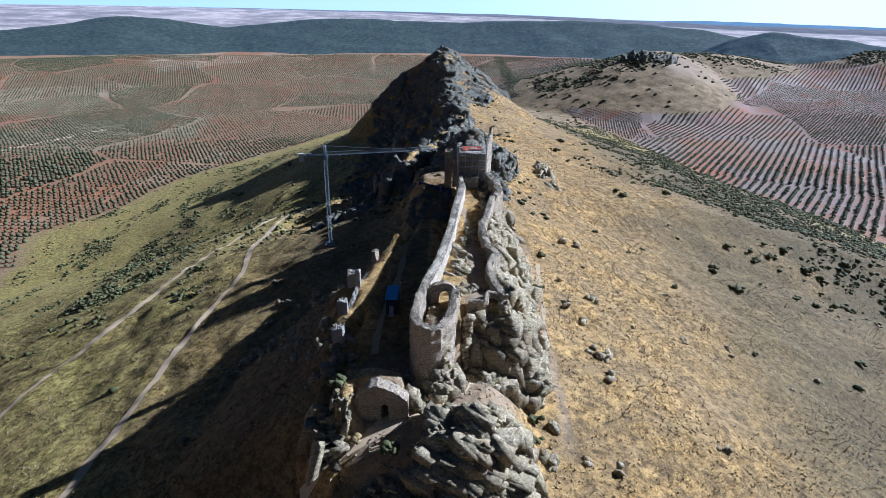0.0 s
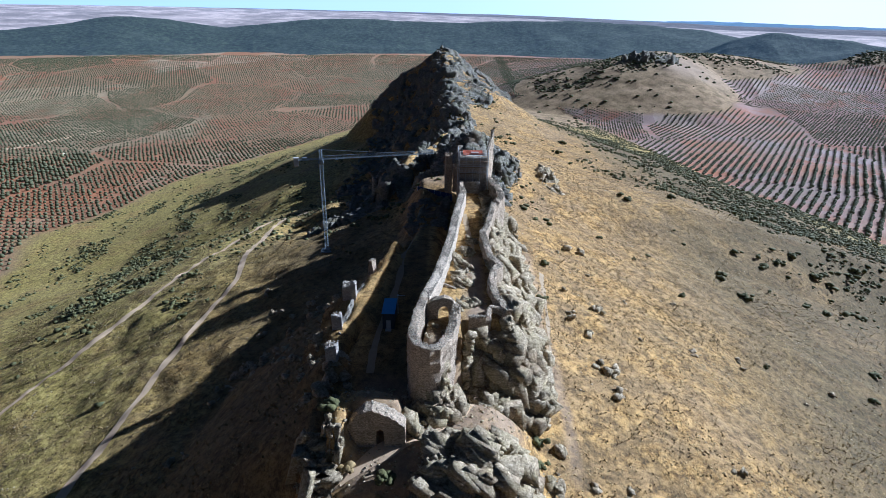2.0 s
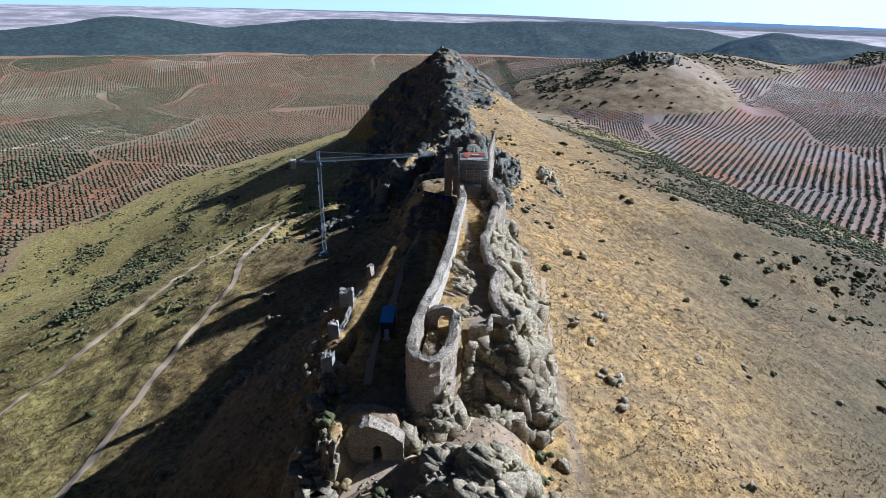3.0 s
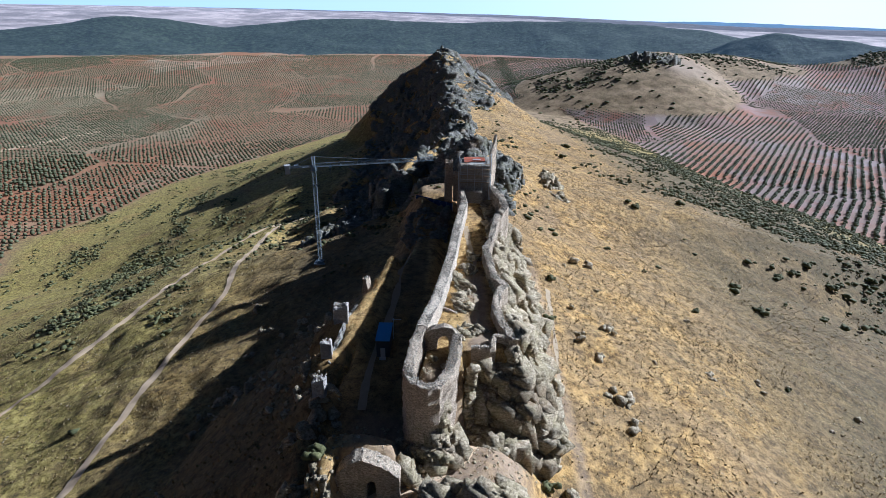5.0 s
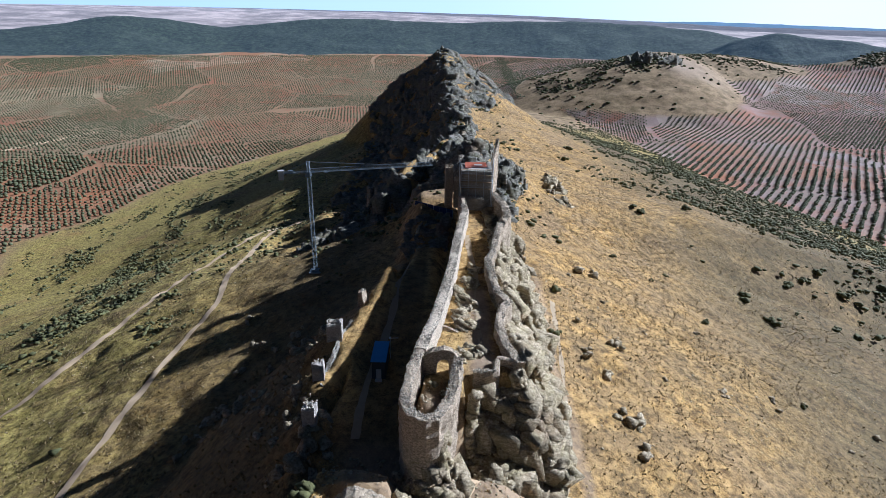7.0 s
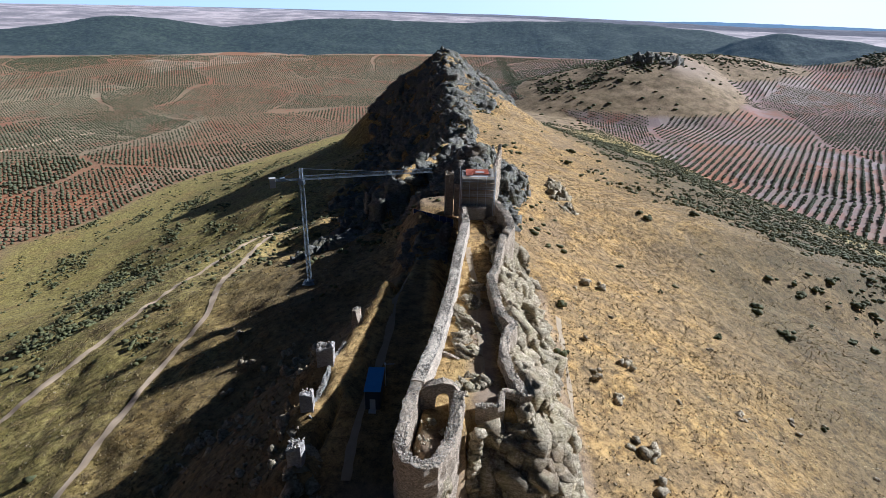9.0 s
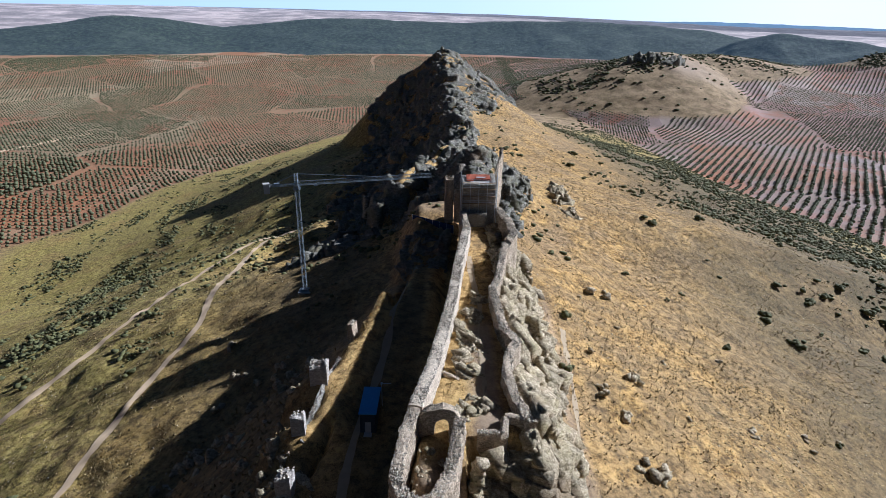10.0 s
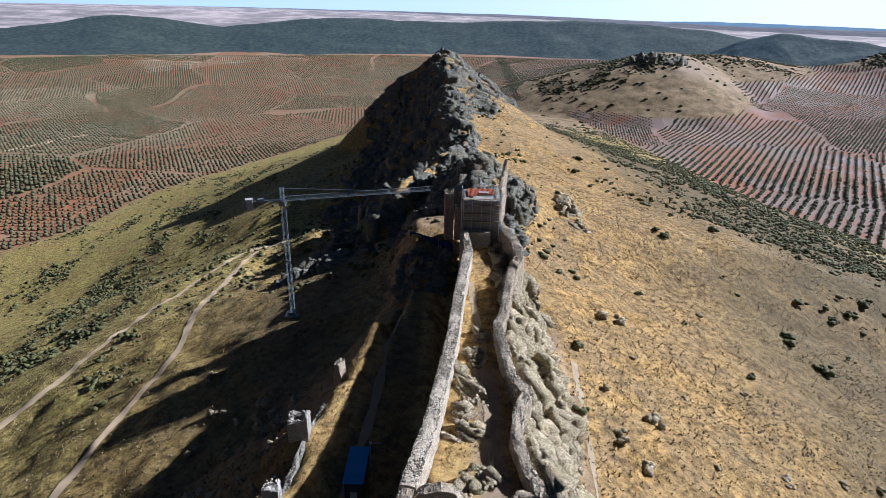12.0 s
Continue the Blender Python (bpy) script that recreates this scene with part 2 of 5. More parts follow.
def glide(v, xs, ys):
    """A rounded line through a few stations."""
    s = (xs[-1] - xs[0]) / len(xs) * 0.22
    return (np.interp(v - s, xs, ys) + np.interp(v, xs, ys) + np.interp(v + s, xs, ys)) / 3


def hash3(i, j, k, seed):
    return hash2(i + 131.0 * k, j - 57.0 * k, seed)


def facets3(p, size, seed=0, squash=(1.5, 0.85, 0.7), loose=0.5, step=0.4, joint=0.0):
    """Broken rock in the round: how far each place stands out, as tilted blocks with sharp joints."""
    q = p / (size * np.array(squash))
    w = 0.11 * fbm(q[:, 0] + q[:, 2], q[:, 1] - q[:, 2], 0.7, 3, seed + 9)
    q = q + w[:, None]
    c, best, out = np.floor(q), np.full(len(q), 9.0), np.zeros(len(q))
    second = best.copy()
    for di in (-1, 0, 1):
        for dj in (-1, 0, 1):
            for dk in (-1, 0, 1):
                a = c + (di, dj, dk)
                s = np.stack([a[:, n] + hash3(a[:, 0], a[:, 1], a[:, 2], seed + n) for n in range(3)], 1)
                d = ((q - s) ** 2).sum(1)
                h = (hash3(a[:, 0], a[:, 1], a[:, 2], seed + 3) - 0.5) * 2 * step
                for n in range(3):
                    h = h + (q[:, n] - s[:, n]) * loose * (hash3(a[:, 0], a[:, 1], a[:, 2], seed + 4 + n) - 0.5) * 2
                out = np.where(d < best, h, out)
                second = np.minimum(second, np.maximum(d, best))
                best = np.minimum(d, best)
    gap = np.sqrt(second) - np.sqrt(best)
    return (out - joint * (1 - smooth(0.0, 0.09, gap))) * size


PLAIN = -46.0
CREST_Y = [-500, 0, 60, 95, 130, 200, 260, 325, 400, 460, 540, 620, 700, 850, 1000, 1150, 1280]
CREST_H = [-46, 52, 66, 73, 75, 80, 82, 74.5, 81, 80, 76, 58, 38, 8, -20, -40, -47]
CREST_X = [0, 0, 2, 5, 6, 9, 12, 10, 5, 2, -3, 0, 5, 15, 20, 20, 20]


def band(v, a, b, soft):
    return smooth(a - soft, a + soft, v) * (1 - smooth(b - soft, b + soft, v))


def ridge_share(x, y):
    """How far up the castle ridge a place lies: 1 on the crest, 0 on the plain."""
    xc = glide(y, CREST_Y, CREST_X)
    wr = np.interp(y, [-500, 100, 470, 530, 680, 920, 1100, 1300], [250, 395, 395, 368, 332, 275, 230, 150])
    wl = np.interp(y, [-500, 100, 460, 640, 850, 950, 1100, 1300], [250, 385, 383, 319, 225, 180, 140, 100])
    pr = np.interp(y, [100, 210, 250, 340, 500], [1.12, 1.1, 0.72, 0.82, 1.0])
    pl = np.interp(y, [100, 200, 290, 345, 520, 620], [1.05, 1.08, 1.4, 1.9, 1.8, 1.5])
    d = x - xc
    w, p = np.where(d > 0, wr, wl), np.where(d > 0, pr, pl)
    d = np.sqrt(d * d + 9.0) - 3.0
    u = np.clip(d / w, 0, 1)
    return (1 - u) ** p * smooth(0.0, 0.10, 1 - u)


def hill_share(x, y):
    """The same for the second hill."""
    r = np.hypot((x - 450) / np.where(x < 450, 1.5, 0.9), (y - 1330) / np.where(y < 1330, 1.25, 1.4))
    return np.clip(1 - r / 230, 0, 1)


def land(x, y):
    """Height of the ground at plan places (arrays)."""
    x, y = np.asarray(x, float), np.asarray(y, float)
    far = np.hypot(x, y)
    h, hill = glide(y, CREST_Y, CREST_H), ridge_share(x, y)
    plain = PLAIN + 46 * smooth(1150, 2050, far) + 5.0 * fbm(x, y, 420, 3, 21) * smooth(300, 700, far)
    z = np.maximum(h - PLAIN, 0) * hill + plain
    rough = np.clip(hill * 4, 0, 1)
    z = z + rough * (3.0 * fbm(x, y, 60, 4, 3) + 0.7 * fbm(x, y, 7, 3, 9))
    z = z + smooth(-22, -40, x) * rough * band(y, 50, 420, 30) * (0.6 * fbm(x, y, 4.5, 3, 11) + 0.5 * fbm(x + 0.4 * y, 0.5 * y, 17, 3, 12))
    # steep shaded side of the saddle
    away = glide(y, CREST_Y, CREST_X) - 1 - x
    z = z - 13 * smooth(0, 24, away) * (1 - smooth(40, 125, away)) * band(y, 228, 520, 20)
    # rocky peak beyond the castle
    along = np.clip(((x + 3) * 44 - (y - 545) * 85) / (44**2 + 85**2), 0, 1)
    off = x + 3 - 44 * along
    r = np.hypot(np.where(off < 0, 0.62, 1.0) * off, y - 545 + 85 * along)
    cone = np.clip(1 - (r / (57 - 20 * along)) ** 1.95, 0, 1)
    z = z + cone * (31 - 26 * along) + np.clip(cone * 3, 0, 1) * 3.5 * fbm(x, y, 26, 5, 31, True)
    # rock knobs on the saddle
    for kx, ky, kr, kh in ((2, 356, 16, 9), (-14, 330, 16, 1), (12, 238, 25, 8), (4, 270, 18, 4), (-20, 420, 25, 8), (10, 215, 12, 6)):
        k = np.clip(1 - np.hypot(x - kx, (y - ky) / 1.3) / kr, 0, 1)
        z = z + k * kh + np.clip(k * 3, 0, 1) * 2.5 * fbm(x, y, 9, 4, 41, True)
    # rugged left side of the saddle
    rug = band(x, -75, 5, 14) * band(y, 215, 520, 30)
    z = z + rug * 5.0 * fbm(x, y, 24, 5, 51, True)
    # castle platforms: lower ward, upper ward
    path = np.clip((x - 4.5) * -23 + (y - 307) * -51, 0, 3130) / 3130
    spine = 81.6 - 5.0 * path - 0.8 * np.hypot(x - 4.5 + 23 * path, y - 307 + 51 * path) + 5.5 * fbm(x, y, 15, 4, 99) - 1.0
    z = np.maximum(z, np.where(spine > 66, spine, -99))
    yard = 0.9 * band(x, -11, 5, 4) * band(y, 172, 212, 9)
    z = z + yard * (np.interp(y, [165, 185, 200, 214], [79.0, 81.0, 84.6, 85.0]) + 2.5 * fbm(x, y, 11, 4, 93) - z)
    left = np.interp(y, [84, 100, 130, 150, 172], [-21, -19.0, -16.0, -11.5, -8.0])
    low = smooth(left - 1.0, left + 2.0, x) * (1 - smooth(-2.5, 2.5, x)) * band(y, 84, 172, 6)
    z = z + low * (np.interp(y, [80, 100, 170], [76.5, 79.0, 79.2]) - z)
    # steep shoulder below the outer wall
    rim = np.interp(y, [62, 74, 84, 100, 130, 162], [-15, -20.5, -21.0, -20.3, -17.4, -11.8])
    brow = np.interp(y, [58, 70, 78, 86, 104, 132, 146, 176], [62, 71, 76.5, 78.4, 79.2, 79.0, 76.0, 73.0])
    side = brow - 0.76 * np.maximum(rim - x, 0) + 1.3 * fbm(x, y, 9, 4, 97)
    z = z + band(y, 66, 172, 6) * (x < rim + 1.5) * np.maximum(side - z, 0)
    bank = smooth(-1.0, 0.6, x - rim + 2.4 * fbm(x, y, 5, 3, 98)) * (1 - smooth(-1.0, 1.0, x + 2.0 * fbm(x, y, 7, 3, 89) - np.interp(y, [100, 130, 160], [-15.0, -13.0, -10.6]))) * band(y, 109, 155, 4)
    z = z + bank * (80.3 + 0.8 * fbm(x, y, 5, 3, 88) - z)
    # rubble banked against the stubs of the outer wall
    for mx, my, mz in ((-20.6, 119.0, 80.4), (-21.3, 107.0, 79.6), (-19.9, 94.5, 80.0)):
        z = np.maximum(z, np.where(np.hypot(x - mx, y - my) < 7, mz - 0.95 * np.maximum(np.hypot(x - mx, y - my) - 1.7, 0), -99))
    up = smooth(-4.5 + 0.11 * (y - 90), -3.0 + 0.11 * (y - 90), x) * (1 - smooth(10, 21, x)) * band(y, 90 + 6.5 * smooth(3.0, 5.0, x), 186, 3)
    z = z + up * (np.interp(y, [90, 100, 140, 170, 186], [85.0, 87.2, 86.6, 86.0, 87.0]) - z)
    front = smooth(-20.5, -16.5, x) * (1 - smooth(7, 19, x)) * band(y, 68, 90, 4)
    z = z + front * (np.interp(y, [64, 70, 76, 90], [70.0, 73.0, 76.3, 77.0]) - z) * 0.95
    court = band(x, -3.6, 1.0, 0.8) * band(y, 87.2, 97.5, 0.8)
    z = z + court * (87.6 + 1.2 * fbm(x, y, 3.5, 3, 94) - z)
    # second hill and the low hills beside it
    k2 = hill_share(x, y)
    z = z + 80 * (1 - (1 - k2) ** 1.35) + np.clip(k2 * 2, 0, 1) * 7 * fbm(x, y, 70, 4, 61, True)
    for hx, hy, sx, sy, hh in ((760, 1600, 170, 220, 40), (1180, 1700, 180, 260, 55), (580, 1540, 150, 200, 40)):
        z = z + hh * np.exp(-(((x - hx) / sx) ** 2) - ((y - hy) / sy) ** 2)
    # outcrop before the castle, fill behind the lower ruin
    z = z + 2.6 * np.clip(1 - np.hypot((x - 3.5) / 12, (y - 71) / 9) ** 2, 0, 1)
    z = z + 2.6 * np.clip(1 - np.hypot((x + 18.3) / 4.0, (y - 75.0) / 5) ** 2, 0, 1)
    fill = np.maximum(band(x, -17.4, -6.2, 0.9) * band(y, 79.7, 83.2, 0.5), band(x, -17.4, -14.0, 0.6) * band(y, 74.6, 80.5, 0.7))
    z = z + fill * (82.2 - 0.9 * smooth(-10, -6, x) + 1.2 * fbm(x, y, 4, 3, 95) - z)
    rise = smooth(2300, 4900, far)
    lift = np.interp(np.degrees(np.arctan2(x, np.maximum(y, 1.0))), [-35, -10, 5, 14, 24, 45], [122, 116, 104, 86, 70, 60])
    return z + rise * lift


def tilled_share(x, y):
    """1 where the plain is ploughed, 0 on the hills."""
    t = 1 - smooth(0.015, 0.035, ridge_share(x, y) * (1 - smooth(1150, 1290, y)) + 0.03 * fbm(x, y, 90, 3, 71))
    knolls = sum(np.exp(-(((x - hx) / sx) ** 2) - ((y - hy) / sy) ** 2) for hx, hy, sx, sy in ((760, 1600, 150, 170), (580, 1540, 130, 160), (1180, 1700, 150, 200)))
    return t * (1 - smooth(0.12, 0.2, hill_share(x, y) + 0.12 * fbm(x, y, 110, 3, 72))) * (1 - smooth(0.30, 0.42, knolls + 0.15 * fbm(x, y, 90, 3, 74)))


def heath(x, y):
    """Where dark low scrub covers the western slope."""
    lie = band(x + 0.25 * (y - 400), -300, -120, 30) * band(y, 190, 620, 50)
    return lie * smooth(0.02, 0.45, fbm(2.1 * x + 0.5 * y, 0.75 * y, 34, 5, 302))


def cells(a, b, near, grow, largest):
    """Grid lines from 0 towards b, widening away from a stretch that reaches to a."""
    out, step, v = [], near, 0.0
    while v < b:
        out.append(v)
        if v > a:
            step = min(step * grow, largest)
        v += step
    return out + [b]


def build_ground():
    right = cells(90, 4600, 1.15, 1.03, 160)
    xs = np.array([-v for v in right[:0:-1]] + right)
    ahead = cells(140, 4880, 1.15, 1.010, 120)
    ys = np.array([-v for v in cells(10, 900, 3.0, 1.12, 120)[:0:-1]] + ahead) + 55.0
    gx, gy = np.meshgrid(xs, ys)
    gz = land(gx, gy)
    nx, ny = len(xs), len(ys)
    verts = np.stack([gx, gy, gz], -1).reshape(-1, 3)
    i = (np.arange(ny - 1)[:, None] * nx + np.arange(nx - 1)[None]).ravel()
    faces = np.stack([i, i + 1, i + nx + 1, i + nx], 1)
    me = mesh_from("ground", verts, faces)
    me.shade_smooth()
    fx, fy = gx.ravel(), gy.ravel()
    hill = verts[:, 2]
    tilled = tilled_share(fx, fy)
    share = ridge_share(fx, fy)
    meadow = smooth(-35, -105, fx) * (1 - tilled)
    meadow = np.maximum(meadow, 0.8 * smooth(0.55, 0.3, share) * (fx > 0) * (1 - tilled))
    # growth, plus two bands (slope, lower ward) darkening ground in the castle's shadow
    lush_and_shade = np.maximum.reduce([band(fx, -230, -110, 40) * 0.15, band(share + 0.08 * fbm(fx, fy, 50, 3, 79), 0.1, 0.81, 0.10) * smooth(40, 85, fx), 0.75 * band(fx, -56, -22, 8) * band(fy, 60, 215, 15), 0.6 * band(fx, -14, 3, 2) * band(fy, 88, 175, 4), heath(fx, fy)]) * (1 - tilled)
    lush_and_shade = np.maximum(lush_and_shade, 0.8 * band(fy, 900, 1900, 150) * (1 - tilled) * smooth(-0.1, 0.25, fbm(fx, fy, 120, 3, 77)))
    rim = np.interp(fy, [100, 130, 162], [-20.3, -17.4, -11.8])
    gold = band(fx, rim - 0.5, rim + 5.0, 0.8) * band(fy, 107, 162, 2)
    gold = np.maximum(gold, band(fx, -17.4, -6, 0.8) * band(fy, 74.6, 82.6, 0.8) * 0.8)
    gold = np.maximum(gold, band(fx, -4, 7, 1) * band(fy, 96, 170, 2))
    bare = band(fx, -14, 14, 2) * band(fy, 62, 92, 3) * 0.6
    path = np.clip((fx - 4.5) * -23 + (fy - 307) * -51, 0, 3130) / 3130
    gold = np.maximum(gold, 0.6 * smooth(3.2, 1.2, np.hypot(fx - 4.5 + 23 * path, fy - 307 + 51 * path) + 3 * fbm(fx, fy, 8, 3, 96)))
    bare = np.maximum(bare, 0.3 * band(fx, -9, 3, 2) * band(fy, 198, 209, 2))
    far = np.hypot(fx, fy)
    red = tilled * np.maximum(smooth(-60, -200, fx) * smooth(900, 520, fy), 0.5 * smooth(1660, 1800, far))
    red = np.maximum(red, 0.8 * tilled * smooth(180, 230, fx) * band(ridge_share(fx, fy) + 0.0 * fx, -0.01, 0.03, 0.01) * smooth(620, 480, fx) * band(fy, 420, 1000, 60) * smooth(-0.1, 0.2, fbm(fx, fy, 80, 3, 78)))
    # how far the soil takes the haze tint, growing eastwards
    hazy_east = smooth(-100, 350, fx)
    bare = np.maximum(bare, 0.8 * band(fx, 4.6, 8.6, 0.8) * band(fy, 98, 128, 2))
    # sandy right face of the second hill, its sunlit brightness put into the colour
    bare = np.maximum(bare, 0.55 * band(fx, 470, 640, 30) * band(fy, 1230, 1400, 40) * hill_share(fx, fy) * 2.0)
    bare = np.clip(np.maximum(bare, 0.5 * band(fx + 2.2 * fbm(fy, fy * 0, 14, 3, 73), 24.0, 26.2, 0.9) * band(fy, 84, 165, 8)), 0, 1)
    earth = smooth(850, 1000, fy) * (1 - tilled)
    for name, data in (("tilled", tilled), ("lush_and_shade", lush_and_shade), ("bare", bare), ("gold", gold), ("meadow", meadow), ("earth", earth), ("red", red), ("hazy_east", hazy_east)):
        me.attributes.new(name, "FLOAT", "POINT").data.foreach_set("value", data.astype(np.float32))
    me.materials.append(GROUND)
    return tagged(new("ground", me), "dry grassy hillside falling to red tilled plain", "ground", kind="structure")


def mesh_from(name, verts, faces):
    """A mesh from arrays of places and of equal-sized faces."""
    me = bpy.data.meshes.new(name)
    verts, faces = np.asarray(verts, np.float32), np.asarray(faces, np.int32)
    me.vertices.add(len(verts))
    me.vertices.foreach_set("co", verts.ravel())
    me.loops.add(faces.size)
    me.loops.foreach_set("vertex_index", faces.ravel())
    me.polygons.add(len(faces))
    me.polygons.foreach_set("loop_start", np.arange(len(faces), dtype=np.int32) * faces.shape[1])
    me.update(calc_edges=True)
    me.validate()
    return me


ground = build_ground()


# ---- kit: shapes and placing ----
rng = np.random.default_rng(7)


def thing(name, base, label, category, group=""):
    """An empty at a thing's foot, which carries its parts."""
    ob = new(name)
    ob.empty_display_size = 0.5
    ob.location = base
    return tagged(ob, label, category, group)


def top_of(ob):
    while ob.parent:
        ob = ob.parent
    return ob


def put(name, geo, mat, base=(0, 0, 0), flat=True):
    verts, faces = geo
    verts = np.asarray(verts, float) - np.asarray(base, float)
    if isinstance(faces, np.ndarray):
        me = mesh_from(name, verts, faces)
    else:
        me = bpy.data.meshes.new(name)
        me.from_pydata([tuple(v) for v in verts], [], [tuple(int(i) for i in f) for f in faces])
        me.update()
    me.materials.append(mat)
    if not flat:
        me.shade_smooth()
    return new(name, me)


def part(name, geo, mat, parent, label=""):
    """One mesh under a thing or under a part; geo is in world places."""
    ob = put(name, geo, mat, top_of(parent).location)
    ob.parent = parent
    return tagged(ob, label) if label else ob


def solid(name, geo, mat, base, label, category, group="", kind="", flat=True):
    ob = put(name, geo, mat, base, flat)
    ob.location = base
    return tagged(ob, label, category, group, kind)


def join(*geos):
    vs, fs, n = [], [], 0
    for v, f in geos:
        vs.append(np.asarray(v, float))
        fs += [[i + n for i in face] for face in (f.tolist() if isinstance(f, np.ndarray) else f)]
        n += len(v)
    return np.concatenate(vs), fs


BOX_F = [(0, 3, 2, 1), (4, 5, 6, 7), (0, 1, 5, 4), (1, 2, 6, 5), (2, 3, 7, 6), (3, 0, 4, 7)]


def box(c, s, rz=0.0, rx=0.0, bevel=0.0):
    x, y, z = (v / 2 for v in s)
    v = np.array([(-x, -y, -z), (x, -y, -z), (x, y, -z), (-x, y, -z), (-x, -y, z), (x, -y, z), (x, y, z), (-x, y, z)])
    f = [tuple(q) for q in BOX_F]
    if bevel:
        bm = bmesh.new()
        bv = [bm.verts.new(p) for p in v]
        for q in f:
            bm.faces.new([bv[i] for i in q])
        bmesh.ops.bevel(bm, geom=bm.edges[:], offset=bevel, segments=1, affect="EDGES")
        bm.verts.index_update()
        v, f = np.array([p.co for p in bm.verts]), [tuple(p.index for p in q.verts) for q in bm.faces]
        bm.free()
    m = np.array(Euler((radians(rx), 0, radians(rz))).to_matrix())
    return v @ m.T + np.array(c), f


def tube(p, q, r, n=6):
    p, q = np.array(p, float), np.array(q, float)
    a = (q - p) / np.linalg.norm(q - p)
    u = np.cross(a, (0, 0, 1) if abs(a[2]) < 0.9 else (1, 0, 0))
    u /= np.linalg.norm(u)
    w = np.cross(a, u)
    ang = np.arange(n) * 2 * np.pi / n
    ring = r * (np.cos(ang)[:, None] * u + np.sin(ang)[:, None] * w)
    f = [(i, (i + 1) % n, n + (i + 1) % n, n + i) for i in range(n)] + [tuple(range(n))[::-1], tuple(range(n, 2 * n))]
    return np.concatenate([p + ring, q + ring]), f


def ball(level):
    bm = bmesh.new()
    bmesh.ops.create_icosphere(bm, subdivisions=level, radius=1.0)
    bm.verts.index_update()
    v, f = np.array([p.co for p in bm.verts]), np.array([[p.index for p in q.verts] for q in bm.faces])
    bm.free()
    return v, f


BALL1, BALL2, BALL3 = ball(1), ball(2), ball(3)


def turn(ax, ay, az):
    """Rotation matrices from arrays of Euler angles."""
    ca, sa, cb, sb, cc, sc = np.cos(ax), np.sin(ax), np.cos(ay), np.sin(ay), np.cos(az), np.sin(az)
    return np.stack([np.stack([cb * cc, sa * sb * cc - ca * sc, ca * sb * cc + sa * sc], -1),
                     np.stack([cb * sc, sa * sb * sc + ca * cc, ca * sb * sc - sa * cc], -1),
                     np.stack([-sb, sa * cb, ca * cb], -1)], -2)


def chunk(ballgeo, planes=10, chip=0.55, rough=0.04, gen=rng):
    """An angular stone: a ball cut by planes."""
    v, f = ballgeo
    n = gen.normal(size=(planes, 3))
    n /= np.linalg.norm(n, axis=1)[:, None]
    dist = gen.uniform(chip, 0.92, planes)
    dots = v @ n.T
    r = np.where(dots > 0.05, dist / np.maximum(dots, 0.05), 9).min(1)
    return v * np.minimum(r, 1.1)[:, None] + gen.normal(size=v.shape) * rough, f


def blob(ballgeo, jag=0.28, gen=rng):
    """A leafy clump with an uneven outline."""
    v, f = ballgeo
    w = v * (1 + gen.uniform(-jag, jag, len(v)))[:, None]
    w[:, 2] = np.maximum(w[:, 2], -0.45)
    return w, f


def scatter(variants, places, sizes, rots, which=None):
    """Copies of a few shapes joined into arrays: places (n,3), sizes (n,3), rots (n,3,3)."""
    n = len(places)
    which = rng.integers(0, len(variants), n) if which is None else which
    vs, fs, off = [], [], 0
    for k, (v, f) in enumerate(variants):
        at = np.nonzero(which == k)[0]
        if not len(at):
            continue
        w = np.einsum("nij,nvj->nvi", rots[at], v[None] * sizes[at][:, None]) + places[at][:, None]
        fs.append((f[None] + (np.arange(len(at)) * len(v))[:, None, None] + off).reshape(-1, f.shape[1]))
        vs.append(w.reshape(-1, 3))
        off += len(at) * len(v)
    return np.concatenate(vs), np.concatenate(fs)


def spin(n):
    z = np.zeros(n)
    return turn(z, z, rng.uniform(0, 6.28, n))


def hull(n, gen=rng, square=5.0, taper=0.35):
    """An angular block: the hull of points strewn over a squarish body."""
    p = gen.normal(size=(n, 3))
    p /= (np.abs(p) ** square).sum(1)[:, None] ** (1 / square)
    p *= gen.uniform(0.8, 1.0, (n, 1))
    p[:, :2] *= (1 - taper * p[:, 2:3] * gen.uniform(-1, 1.2))
    bm = bmesh.new()
    for q in p:
        bm.verts.new(q)
    out = bmesh.ops.convex_hull(bm, input=bm.verts[:])
    loose = [v for v in bm.verts if not v.link_faces]
    bmesh.ops.delete(bm, geom=loose, context="VERTS")
    bmesh.ops.triangulate(bm, faces=bm.faces[:])
    bmesh.ops.recalc_face_normals(bm, faces=bm.faces[:])
    bm.verts.index_update()
    v, f = np.array([q.co for q in bm.verts]), np.array([[q.index for q in g.verts] for g in bm.faces])
    bm.free()
    return v, f


HULL_GEN = np.random.default_rng(11)
SLABS = [hull(13, HULL_GEN) for _ in range(16)]
CHIPS = [hull(9, HULL_GEN) for _ in range(10)]


